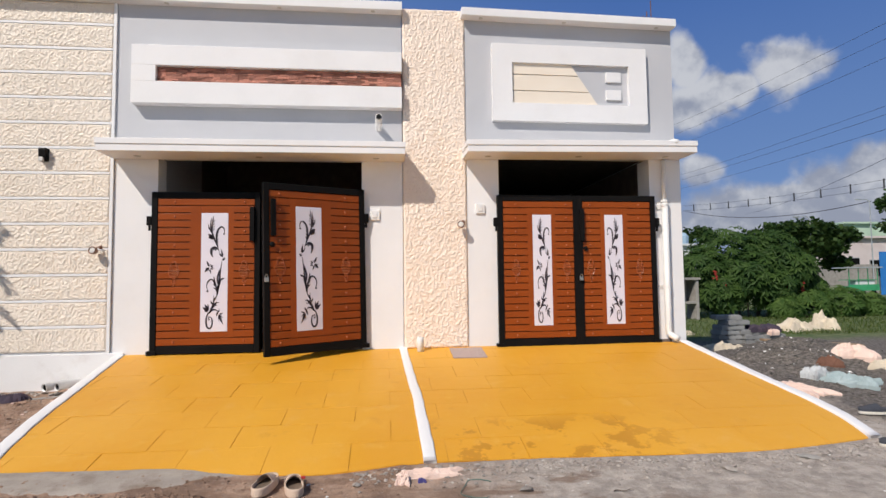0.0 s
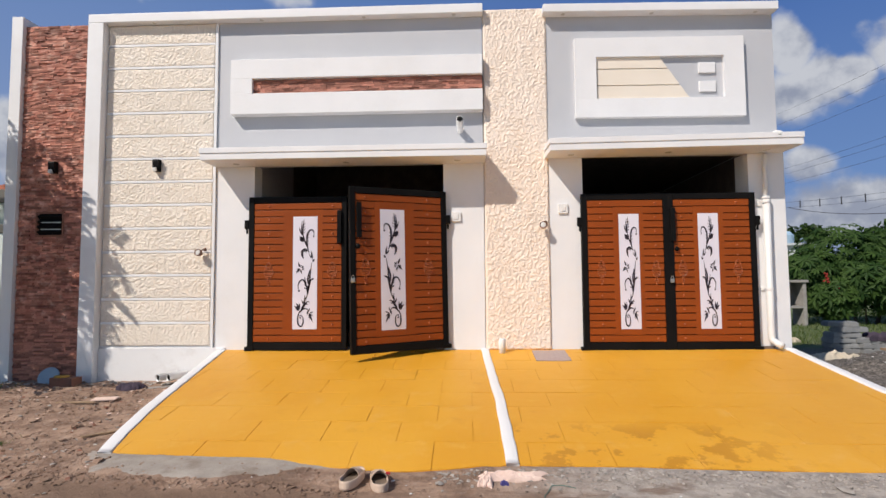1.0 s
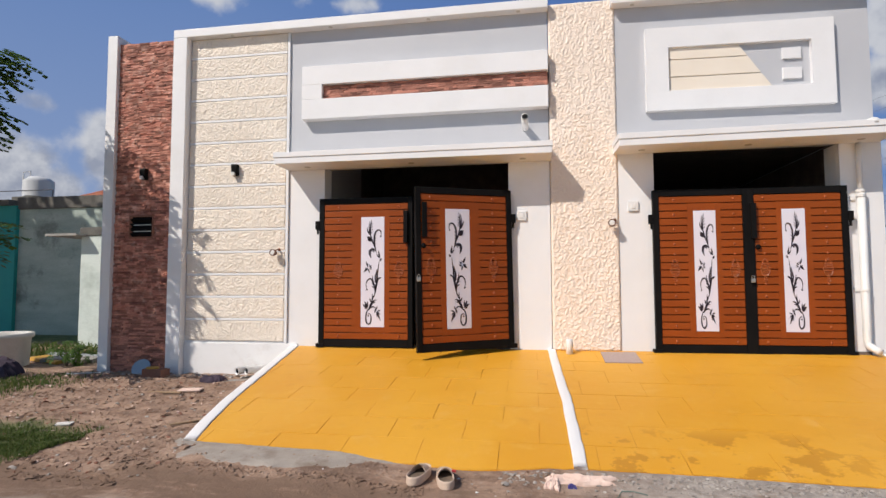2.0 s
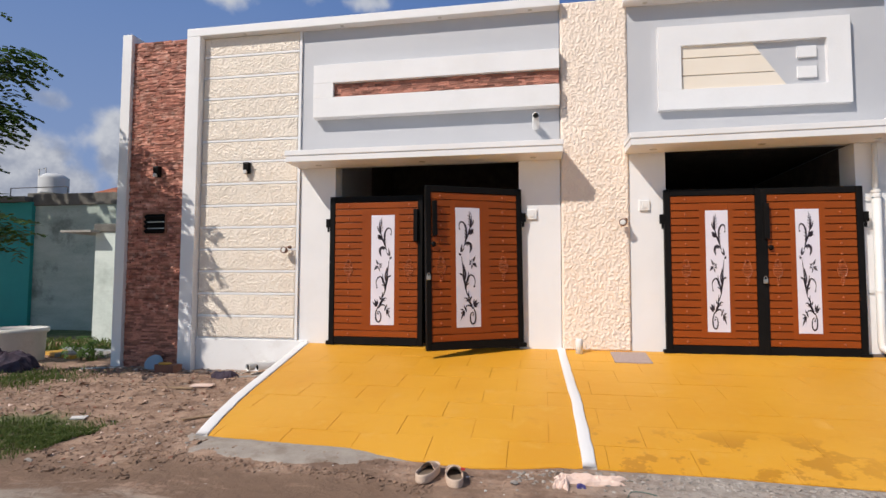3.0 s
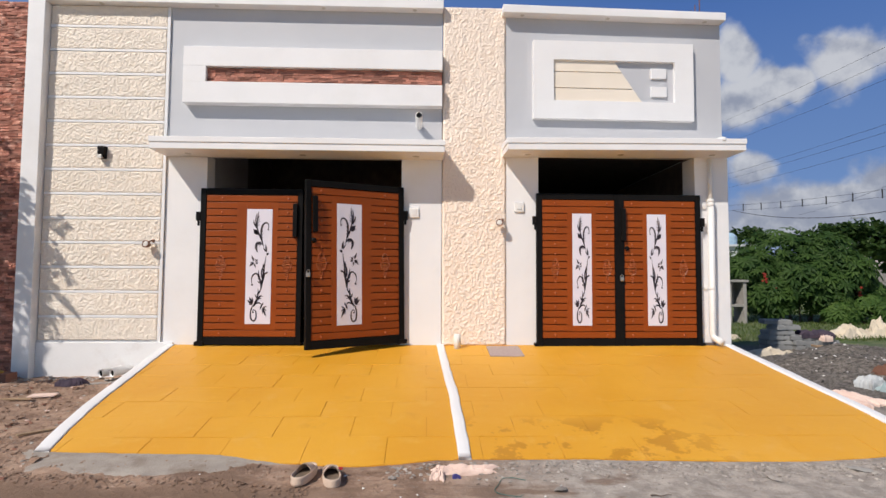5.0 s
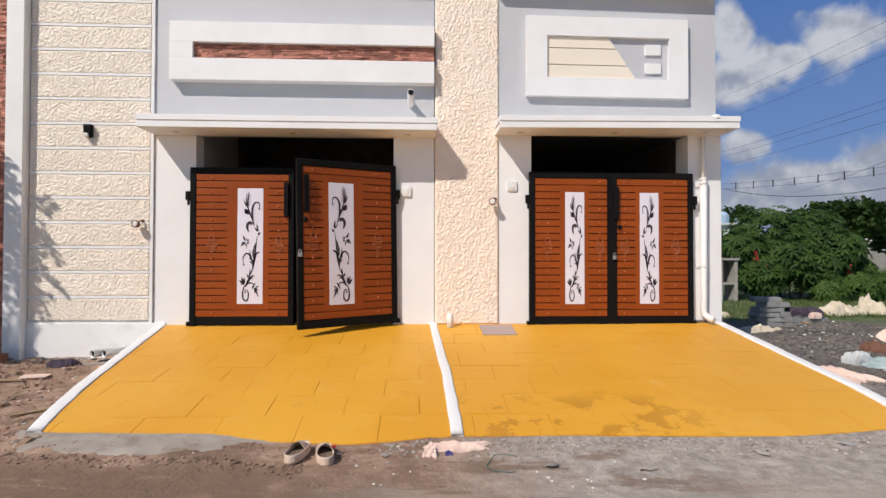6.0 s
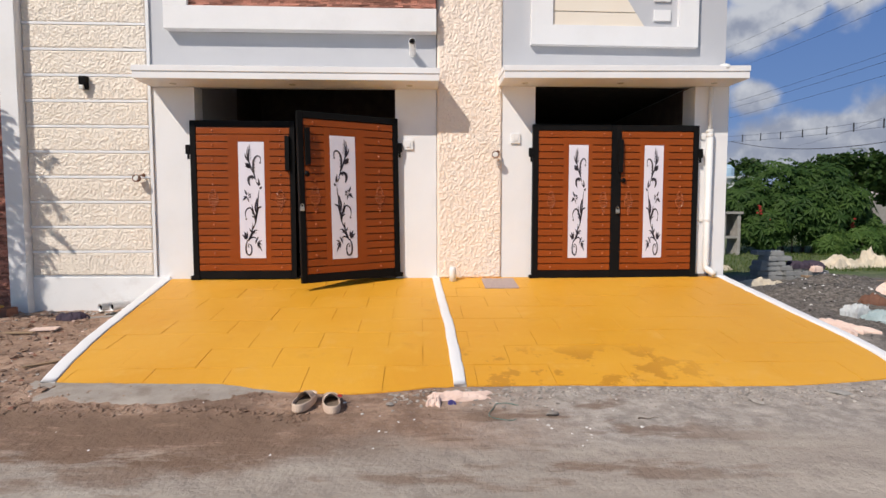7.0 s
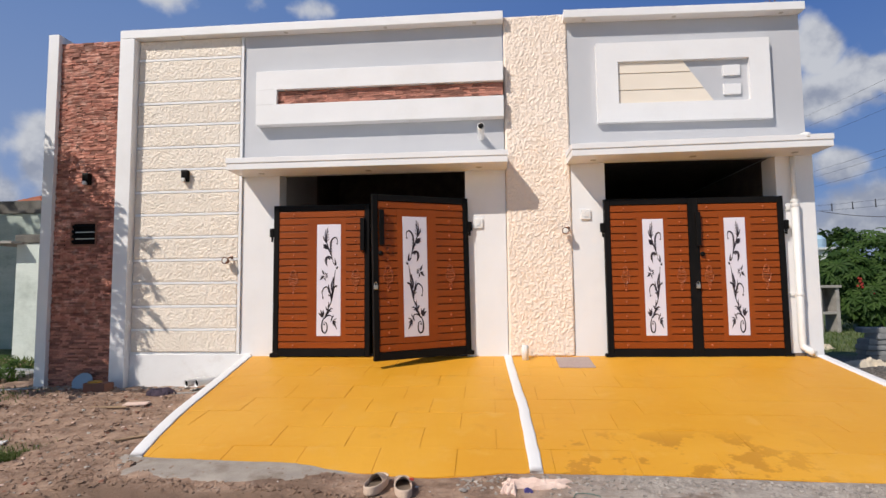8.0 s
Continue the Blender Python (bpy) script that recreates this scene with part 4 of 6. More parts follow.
        slab("hinge_pin", -0.036, -0.008, zz - 0.07, zz, -0.04, -0.018, BLACK, 0.004)
    slab("pivot_foot", -0.035, 0.09, -0.012, 0.045, -0.05, 0.036, BLACK, 0.005, "black pivot foot")
    if handle:
        slab("handle_box", W - bolt_x, W - bolt_x + 0.062, 0.69 * H, 0.905 * H, -0.075, -0.036, BLACK, 0.006, "black bolt housing")
    if latch:
        part("latch_knob", lathe_bm([(0.03, 0), (0.035, 0.012), (0.02, 0.03), (0.004, 0.033)], 14, pose(s * (W - 0.10), -0.036, 0.64 * H, 90)), BLACK, leaf)
        lock = part("padlock", box_bm(s * (W - 0.02) - 0.026, s * (W - 0.02) + 0.026, -0.075, -0.048, 0.425 * H, 0.425 * H + 0.055, bevel=0.008), STEEL, leaf, "worn steel padlock")
        bm = bmesh.new()
        cx, cz = s * (W - 0.02), 0.425 * H + 0.05
        tube(bm, [(cx - 0.017, -0.061, cz), (cx - 0.017, -0.061, cz + 0.025), (cx - 0.009, -0.061, cz + 0.04), (cx + 0.009, -0.061, cz + 0.04), (cx + 0.017, -0.061, cz + 0.025), (cx + 0.017, -0.061, cz)], 0.005, 8)
        part("shackle", bm, STEEL, lock)
    return leaf


gate_leaf("closed red-brown steel gate leaf with floral panel", 1.41, 2.165, False, pose(-3.75, -0.04, -0.03), True, False, 0.13)
gate_leaf("half-open red-brown steel gate leaf with floral panel", 1.40, 2.165, True, pose(-0.92, -0.04, 0.008, 0, -0.9, 30), True, True)
gate_leaf("narrow closed red-brown steel gate leaf with floral panel", 1.195, 2.16, False, TURN @ pose(0.45, -0.04, -0.042), False, False)
gate_leaf("narrow padlocked red-brown steel gate leaf with floral panel", 1.195, 2.16, True, TURN @ pose(2.838, -0.04, -0.042), True, True, 0.085)


# ---- sky: cumulus and low haze as a far backdrop ----
def cloud_material():
    m, n, l, b = nodes_of("distant_clouds")
    n.remove(b)
    geo = n.new("ShaderNodeNewGeometry")
    norm = n.new("ShaderNodeVectorMath")
    norm.operation = "NORMALIZE"
    l.new(geo.outputs["Position"], norm.inputs[0])
    sep = n.new("ShaderNodeSeparateXYZ")
    l.new(norm.outputs[0], sep.inputs[0])
    def mt(op, *args):
        x = n.new("ShaderNodeMath")
        x.operation = op
        for k, v in enumerate(args):
            if isinstance(v, (int, float)):
                x.inputs[k].default_value = v
            else:
                l.new(v, x.inputs[k])
        return x.outputs[0]
    az = mt("MULTIPLY", mt("ARCTAN2", sep.outputs["X"], sep.outputs["Y"]), 57.2958)
    el = mt("MULTIPLY", mt("ARCSINE", sep.outputs["Z"]), 57.2958)
    def fluff(scale, detail, rough, lift=0.0):
        t = n.new("ShaderNodeTexNoise")
        t.inputs["Scale"].default_value, t.inputs["Detail"].default_value, t.inputs["Roughness"].default_value = scale, detail, rough
        off = n.new("ShaderNodeVectorMath")
        off.operation = "ADD"
        off.inputs[1].default_value = (0.0, 0.0, lift)
        l.new(norm.outputs[0], off.inputs[0])
        l.new(off.outputs[0], t.inputs["Vector"])
        return t.outputs["Fac"]
    blobs = [(31.0, 19.7, 2.3, 3.9, 1.0), (39.0, 18.3, 4.2, 3.6, 1.0), (35.6, 17.3, 2.6, 2.2, 1.0), (31.6, 16.7, 4.4, 3.9, 1.0), (31.4, 10.2, 2.6, 2.2, 0.85), (45.5, 7.2, 8.0, 4.2, 1.0), (36.0, 6.0, 12.0, 3.4, 1.0), (62.0, 7.0, 14.0, 5.5, 1.0),
             (-50.0, 7.5, 10.0, 6.4, 1.0), (-41.0, 11.5, 4.6, 6.2, 0.9), (-34.0, 27.0, 5.0, 1.8, 0.56), (-21.0, 27.5, 6.0, 1.6, 0.56), (-47.0, 15.5, 2.6, 2.0, 0.6)]
    best = None
    for a, e, ra, re, top in blobs:
        d = mt("SQRT", mt("ADD", mt("POWER", mt("DIVIDE", mt("SUBTRACT", az, a), ra), 2.0), mt("POWER", mt("DIVIDE", mt("SUBTRACT", el, e), re), 2.0)))
        v = mt("MULTIPLY", mt("SUBTRACT", 1.35, d), top)
        best = v if best is None else mt("MAXIMUM", best, v)
    puff = mt("ADD", mt("MULTIPLY", mt("SUBTRACT", fluff(13, 7, 0.50), 0.5), 1.75), best)
    mask = n.new("ShaderNodeMapRange")
    mask.interpolation_type = "SMOOTHSTEP"
    mask.inputs[1].default_value, mask.inputs[2].default_value, mask.inputs[4].default_value = 0.36, 0.80, 0.90
    l.new(puff, mask.inputs[0])
    tone = n.new("ShaderNodeMapRange")
    tone.interpolation_type = "SMOOTHSTEP"
    tone.inputs[1].default_value, tone.inputs[2].default_value = -0.12, 0.16
    l.new(mt("ADD", mt("SUBTRACT", fluff(11, 6, 0.55), fluff(11, 6, 0.55, 0.022)), mt("MULTIPLY", mt("SUBTRACT", el, 12.0), 0.010)), tone.inputs[0])
    mix = n.new("ShaderNodeMix")
    mix.data_type = "RGBA"
    mix.inputs[6].default_value, mix.inputs[7].default_value = (0.30, 0.325, 0.40, 1), (0.60, 0.61, 0.64, 1)
    l.new(tone.outputs[0], mix.inputs[0])
    def blend(fac, a, c):
        x = n.new("ShaderNodeMix")
        x.data_type = "RGBA"
        for k, v in ((0, fac), (6, a), (7, c)):
            if isinstance(v, tuple):
                x.inputs[k].default_value = (*v, 1)
            else:
                l.new(v, x.inputs[k])
        return x.outputs[2]
    def span(v, lo, hi):
        r = n.new("ShaderNodeMapRange")
        r.inputs[1].default_value, r.inputs[2].default_value = lo, hi
        l.new(v, r.inputs[0])
        return r.outputs[0]
    east = blend(span(el, 4.0, 28.0), (0.17, 0.29, 0.55), (0.058, 0.140, 0.40))
    west = blend(span(el, 6.0, 27.0), (0.24, 0.33, 0.54), (0.13, 0.225, 0.47))
    blue = blend(span(az, -30.0, 25.0), west, east)
    haze = mt("MULTIPLY", span(el, 9.0, 2.0), 0.75)
    blue = blend(haze, blue, (0.31, 0.355, 0.47))
    em = n.new("ShaderNodeEmission")
    l.new(blend(mask.outputs[0], blue, mix.outputs[2]), em.inputs[0])
    l.new(em.outputs[0], n["Material Output"].inputs["Surface"])
    return m


def build_sky_backdrop():
    bm = bmesh.new()
    rows = []
    for j in range(13):
        e = radians(-1 + 45 * j / 12)
        rows.append([bm.verts.new((1500 * math.cos(e) * math.sin(radians(a)), 1500 * math.cos(e) * math.cos(radians(a)), 1500 * math.sin(e))) for a in range(-80, 85, 5)])
    for u, v in zip(rows, rows[1:]):
        for k in range(len(u) - 1):
            bm.faces.new((u[k], v[k], v[k + 1], u[k + 1]))
    solo("backdrop", bm, cloud_material(), "white and grey cumulus clouds in blue sky", "sky", kind="structure", smooth=True)


build_sky_backdrop()


# ---- plants ----
def palmate(bm, p, size, nrm, rnd, lobes=7):
    """A hand-shaped leaf of pointed lobes, folded a little along each rib."""
    nrm = nrm.normalized()
    a = nrm.orthogonal().normalized()
    a.rotate(Matrix.Rotation(rnd.uniform(0, 6.28), 3, nrm))
    c = nrm.cross(a)
    o = bm.verts.new(p)
    for k in range(lobes):
        t = -2.4 + 4.8 * k / (lobes - 1)
        L = size * (1 - 0.28 * abs(t) / 2.4)
        d = a * math.cos(t) + c * math.sin(t)
        s = nrm.cross(d)
        mid = p + d * L * 0.5 - nrm * 0.04 * size
        w = 0.13 * size
        v1, v2, v3 = bm.verts.new(mid + s * w), bm.verts.new(p + d * L - nrm * 0.22 * L), bm.verts.new(mid - s * w)
        bm.faces.new((o, v1, v2))
        bm.faces.new((o, v2, v3))


def pinnate(bm, p, d, length, rnd, leaf):
    """A drooping frond: leaflets in pairs along a thin midrib."""
    d = d.normalized()
    n = max(3, int(length / (leaf * 0.6)))
    side = d.cross(Vector((0, 0, 1)))
    side = side.normalized() if side.length > 0.1 else Vector((1, 0, 0))
    q = p.copy()
    for k in range(n):
        d = (d + Vector((0, 0, -0.10))).normalized()
        q = q + d * (length / n)
        for s in (1, -1):
            e = (side * s + d * 0.5 + Vector((0, 0, rnd.uniform(-0.5, 0.1)))).normalized()
            w = e.cross(Vector((0, 0, 1))).normalized() * leaf * 0.38
            tip, mid = q + e * leaf, q + e * leaf * 0.5
            bm.faces.new([bm.verts.new(c) for c in (q, mid + w, tip, mid - w)])


def crown_tree(name, label, base, clumps, leaf, count, material, seed, trunk):
    """A far tree: tapered trunk, limbs to uneven clumps, and loose leaves round them."""
    rnd = random.Random(seed)
    tree = thing(name, label, "tree", pose(*base))
    bm = bmesh.new()
    tube(bm, [(0, 0, -0.4), (0.1, 0, trunk * 0.6), (0, 0.1, trunk)], trunk * 0.05, 8, True, trunk * 0.03)
    for cx, cy, cz, r in clumps:
        tube(bm, [(0, 0.1, trunk * 0.8), (cx * 0.5, cy * 0.5, (cz + trunk) * 0.5), (cx, cy, cz)], trunk * 0.025, 5, True, 0.02)
    part("trunk", bm, BARK, tree)
    bm = bmesh.new()
    for k in range(count):
        cx, cy, cz, r = rnd.choice(clumps)
        d = Vector((rnd.gauss(0, 1), rnd.gauss(0, 1), rnd.gauss(0, 0.7)))
        d = d.normalized() * r * rnd.random() ** 0.45
        p = Vector((cx, cy, cz)) + Vector((d.x, d.y, d.z * 0.62))
        e = Vector((rnd.gauss(0, 1), rnd.gauss(0, 1), rnd.gauss(0, 0.5))).normalized()
        w = e.cross(Vector((rnd.gauss(0, 1), rnd.gauss(0, 1), 1))).normalized() * leaf * 0.38
        bm.faces.new([bm.verts.new(c) for c in (p, p + e * leaf * 0.5 + w, p + e * leaf, p + e * leaf * 0.5 - w)])
    part("crown", bm, material, tree)


def castor_bush(base, blobs, count, size, seed, label, material=LEAF_BUSH, name="castor_bush"):
    rnd = random.Random(seed)
    bush = thing(name, label, "bush", pose(*base))
    bm = bmesh.new()
    for cx, cy, cz, r in blobs:
        tube(bm, [(cx * 0.4, cy * 0.4, -0.3), (cx * 0.8, cy * 0.8, cz * 0.5), (cx, cy, cz)], 0.05, 6, True, 0.015)
    part("stems", bm, BARK, bush)
    bm = bmesh.new()
    for k in range(count):
        cx, cy, cz, r = rnd.choice(blobs)
        d = Vector((rnd.gauss(0, 1), rnd.gauss(-0.25, 1), rnd.gauss(0.2, 0.9))).normalized()
        p = Vector((cx, cy, cz)) + Vector((d.x, d.y, d.z * 0.85)) * r * rnd.uniform(0.72, 1.05)
        palmate(bm, p, size * rnd.uniform(0.6, 1.2), d + Vector((rnd.gauss(0, 0.3), rnd.gauss(-0.2, 0.3), 0.7)), rnd)
    part("leaves", bm, material, bush)
    if name == "castor_bush":
        for x, y, z in ((-1.95, -1.05, 1.25), (-1.7, -1.2, 0.85), (0.45, -1.45, 0.75), (1.0, -1.4, 0.8)):
            bm = bmesh.new()
            for k in range(9):
                bmesh.ops.create_icosphere(bm, subdivisions=1, radius=0.045, matrix=pose(x + rnd.gauss(0, 0.03), y + rnd.gauss(0, 0.03), z + 0.035 * k))
            part("seed_spike", bm, RED_SEED, bush, "dull red spiny seed spike")


castor_bush((12.7, 11.2, -0.4), [(-2.0, 0, 1.5, 1.1), (-0.7, 0.2, 2.1, 1.3), (0.6, 0, 2.0, 1.3), (1.6, 0.1, 1.5, 1.1), (-1.5, -0.5, 0.8, 0.9), (0.2, -0.6, 1.0, 1.1), (1.9, -0.3, 0.8, 0.8), (-0.6, -0.7, 1.4, 1.0), (1.0, -0.5, 1.6, 1.0)], 2600, 0.34, 11, "large green castor bush with hand-shaped leaves")
castor_bush((15.2, 9.9, -0.4), [(-1.2, 0, 0.35, 0.7), (0, 0, 0.40, 0.7), (1.2, 0.2, 0.25, 0.6), (2.4, 0, 0.15, 0.55), (3.6, 0.3, 0.1, 0.5), (-2.3, -0.2, 0.25, 0.5)], 1300, 0.24, 12, "low spreading bright green weed thicket", LEAF_WEED, "weed_thicket")
crown_tree("tree", "dark flat-topped tree behind the bush", (29.8, 29.2, -0.4), [(-3.2, 0, 4.1, 1.5), (-1.6, 0.2, 4.7, 1.3), (0.2, 0, 4.8, 1.4), (1.7, 0.3, 4.7, 1.3), (3.0, 0, 4.3, 1.2), (2.2, 0.2, 3.4, 1.2), (0.5, -0.5, 3.6, 1.5), (2.9, 0.4, 2.3, 0.9)], 0.42, 4200, LEAF_DARK, 21, 3.4)
crown_tree("tree", "small rounded tree in the distance", (33.4, 48.6, -0.4), [(-1.0, 0, 6.0, 1.3), (0.5, 0, 6.3, 1.2), (1.7, 0, 5.4, 1.1), (-1.8, 0.2, 5.2, 1.0)], 0.5, 900, LEAF_DARK, 22, 4.6)
crown_tree("tree", "dark roadside tree near the pole", (42.2, 32.6, -0.4), [(-1.4, 0, 7.2, 1.2), (0.2, 0, 8.0, 1.6), (1.5, 0, 6.8, 1.6), (-1.2, 0.2, 5.4, 1.2), (0.8, 0.3, 5.0, 1.5)], 0.45, 1500, LEAF_DARK, 23, 5.0)


def drooping_tree(name, label, base, top, clumps, leaf, material, seed):
    """A slender tree whose limbs end in loose clumps of drooping leaf sprays, with gaps between them."""
    rnd = random.Random(seed)
    tree = thing(name, label, "tree", pose(*base))
    bm = bmesh.new()
    top = Vector(top)
    tube(bm, [(0, 0, -0.3), (0.06, 0.03, top.z * 0.4), tuple(top * 0.8), tuple(top)], 0.13, 9, True, 0.05)
    for cx, cy, cz, r, n in clumps:
        end = Vector((cx, cy, cz))
        midp = top.lerp(end, 0.55) + Vector((0, 0, 0.25))
        tube(bm, [tuple(top * 0.92), tuple(midp), tuple(end)], 0.032, 6, True, 0.007)
    part("trunk", bm, BARK, tree)
    bm = bmesh.new()
    for cx, cy, cz, r, n in clumps:
        for k in range(n):
            p = Vector((cx, cy, cz)) + Vector((rnd.gauss(0, 0.5), rnd.gauss(0, 0.5), rnd.gauss(0, 0.45))) * r
            a = rnd.uniform(0, 6.28)
            pinnate(bm, p, Vector((math.cos(a), math.sin(a), rnd.uniform(-0.5, 0.25))), rnd.uniform(2.2, 3.9) * leaf, rnd, leaf * rnd.uniform(0.8, 1.15))
    part("crown", bm, material, tree)
    return tree


YARD_CLUMPS = [(1.80, 0.35, 4.30, 0.30, 44), (1.62, 0.30, 3.65, 0.34, 56), (1.30, 0.35, 2.90, 0.26, 22), (1.92, 0.15, 2.05, 0.28, 52), (1.15, 0.20, 4.45, 0.38, 44), (1.15, 0.30, 3.55, 0.36, 40),
               (1.20, 0.25, 2.55, 0.36, 36), (0.95, 0.20, 2.05, 0.36, 34), (0.75, 0.20, 5.25, 0.42, 50), (0.55, 0.15, 4.30, 0.45, 50), (0.55, 0.20, 3.30, 0.42, 46), (0.65, 0.40, 2.45, 0.40, 40),
               (0.10, 0.30, 5.95, 0.45, 46), (-0.10, 0.00, 4.90, 0.50, 50), (-0.05, 0.10, 3.80, 0.45, 44), (-0.70, 0.10, 5.40, 0.50, 44), (-0.80, -0.10, 4.40, 0.50, 44), (0.30, -0.75, 4.60, 0.50, 40)]
drooping_tree("tree", "leafy yard tree with drooping feathery branches", (-9.46, -2.05, -0.47), (0.15, 0.0, 3.1), YARD_CLUMPS, 0.105, LEAF_TREE, 31)

# Added out of view, only to cast shade on the mint wall.
crown_tree("tree", "unseen tree added to shade the mint wall", (-17.6, 0.2, -0.5), [(-1.5, 0, 7.4, 1.7), (0, 0.3, 8.2, 1.8), (1.5, -0.2, 7.6, 1.7), (0.2, -1.2, 6.6, 1.7), (-0.6, 1.3, 6.4, 1.7), (1.8, 1.0, 6.0, 1.5), (-2.2, 0.8, 5.8, 1.5), (2.6, 0.2, 5.2, 1.3), (0.6, 0.4, 5.0, 1.6)], 0.34, 5200, LEAF_DARK, 24, 4.6)


def tufts(name, label, region, count, h, seed, material=GRASS):
    """Grass and small weeds as many bent blades."""
    rnd = random.Random(seed)
    bm = bmesh.new()
    for k in range(count):
        x, y = region(rnd)
        z = ground_z(x, y) - 0.01
        a, L = rnd.uniform(0, 6.28), h * rnd.uniform(0.4, 1.2)
        d = Vector((math.cos(a), math.sin(a), 0))
        s = Vector((-d.y, d.x, 0)) * L * rnd.uniform(0.04, 0.09)
        p = Vector((x, y, z))
        m1, tip = p + d * L * 0.2 + Vector((0, 0, L * 0.6)), p + d * L * rnd.uniform(0.35, 0.7) + Vector((0, 0, L * 0.85))
        v = [bm.verts.new(c) for c in (p - s, p + s, m1 + s * 0.8, m1 - s * 0.8, tip)]
        bm.faces.new(v[:4])
        bm.faces.new((v[3], v[2], v[4]))
    solo(name, bm, material, label, "grass", kind="stuff")


def fan(x0, y0, sx, sy):
    return lambda r: (r.gauss(x0, sx), r.gauss(y0, sy))


tufts("grass", "rough green grass on the field", lambda r: (r.uniform(5, 26), 4.4 + 12 * r.random() ** 1.4), 34000, 0.115, 41)
tufts("grass", "short green grass by the road", lambda r: (-4.75 - abs(r.gauss(0, 0.75)), r.gauss(-3.45, 0.22)), 11000, 0.055, 42)
tufts("grass", "green weeds beside the tub", fan(-7.6, -1.4, 0.42, 0.40), 2600, 0.08, 43)
tufts("grass", "sparse weeds along the mint wall", lambda r: (r.uniform(-11.5, -8.3), r.uniform(1.2, 2.2)), 1800, 0.22, 44)


# ---- power lines ----
def cable(label, a, c, sag, r):
    bm = bmesh.new()
    a, c = Vector(a), Vector(c)
    tube(bm, [tuple(a.lerp(c, k / 24) - Vector((0, 0, sag * 4 * (k / 24) * (1 - k / 24)))) for k in range(25)], r, 5)
    solo("power_cable", bm, WIRE, label, "cable", "overhead cables")


for dz in (0.0, -0.62, -1.35):
    cable("thin black overhead power cable", (34.0, 57.5, 19.7 + dz * 2.0), (19.8, 5.4, 11.2 + dz), 0.3, 0.009)
for dz in (0.0, -0.35, -0.95):
    cable("thin black overhead power cable", (33.9, 57.6, 13.3 + dz * 1.7), (19.8, 5.6, 7.9 + dz), 0.25, 0.0095)
cable("sagging black street cable", (49.0, 62.5, 9.7), (20.0, 8.6, 6.6), 0.5, 0.012)
spaced = ((37.0, 60.0, 10.4), (40.6, 32.8, 8.75))
for dz in (0.0, -0.62):
    cable("black cable of a spaced pair", (spaced[0][0], spaced[0][1], spaced[0][2] + dz), (spaced[1][0] + 1.5, spaced[1][1] - 11, spaced[1][2] + 0.35 + dz), 0.7, 0.014)
for k in range(13):
    t = 0.03 + k * 0.075
    p = Vector((spaced[0][0], spaced[0][1], spaced[0][2])).lerp(Vector((spaced[1][0] + 1.5, spaced[1][1] - 11, spaced[1][2] + 0.35)), t) - Vector((0, 0, 0.7 * 4 * t * (1 - t)))
    solo("cable_spacer", box_bm(-0.04, 0.04, -0.04, 0.04, -0.72, 0.1, m=Matrix.Translation(p)), WIRE, "dark spacer bar between two cables", "spacer", "cable spacers")
cable("thick bundled street cable", (37.5, 58.2, 9.6), (39.25, 33.0, 7.1), 1.1, 0.032)


def street_pole(base, h, label):
    p = thing("street_pole", label, "pole", pose(*base))
    part("shaft", lathe_bm([(0.055, -0.3), (0.035, h)], 10), TIN, p)
    bm = bmesh.new()
    tube(bm, [(0, 0, h - 0.1), (-0.3, 0, h + 0.12), (-0.9, 0, h + 0.1)], 0.03, 6)
    part("arm", bm, TIN, p)
    part("lamp_head", box_bm(-1.3, -0.85, -0.08, 0.08, h + 0.04, h + 0.14, bevel=0.02), TIN, p)


street_pole((39.2, 33.1, -0.45), 7.6, "thin grey street lamp pole")
street_pole((29.9, 28.5, -0.45), 5.6, "thin grey street lamp pole beside the dark tree")


# ---- far buildings ----
def far_house(name, label, x0, x1, y0, y1, h, mat_, roof, openings, extra=None):
    b = thing(name, label, "house", pose(0, 0, -0.45))
    part("wall", box_bm(x0, x1, y0, y1, -0.3, h), mat_, b)
    part("roof", box_bm(x0 - 0.25, x1 + 0.25, y0 - 0.35, y1 + 0.2, h + 0.002, h + 0.2), roof, b)
    for ox, oz, w, hh in openings:
        win = part("window", box_bm(ox, ox + w, y0 - 0.05, y0 - 0.003, oz, oz + hh), TIN, b)
        part("pane", box_bm(ox + 0.06, ox + w - 0.06, y0 - 0.07, y0 - 0.051, oz + 0.06, oz + hh - 0.06), BLACK, win)
    return b


far_house("house", "pale pink plastered house across the field", 37.6, 46.5, 38.6, 46.0, 4.9, FAR_PINK, FAR_PINK, [(41.0, 1.4, 2.2, 1.7), (44.2, 1.3, 1.2, 1.6), (38.9, 1.6, 0.7, 0.6)])
far_house("house", "pale green house with flat roof", 50.0, 62.0, 47.5, 56.0, 7.2, FAR_GREEN, FAR_GREEN, [(53.0, 4.0, 1.2, 1.4)])
far_house("house", "small white house in the distance", 27.6, 31.8, 45.0, 50.0, 4.7, FAR_WHITE, FAR_WHITE, [(29.4, 2.6, 1.0, 1.0)])
tank_far = thing("water_tank", "pale blue rooftop water tank", "water tank", pose(29.7, 45.8, 4.45))
part("tank_body", lathe_bm([(0.85, 0.0), (0.9, 0.3), (0.9, 0.8), (0.6, 1.15), (0.25, 1.25)], 18), surface("pale_blue_plastic", (0.34, 0.50, 0.66), (0.42, 0.58, 0.72), 0.5, 2, 30, 0.05), tank_far)
dish = thing("satellite_dish", "pale satellite dish on the roof", "satellite dish", pose(42.6, 44.2, 4.65))
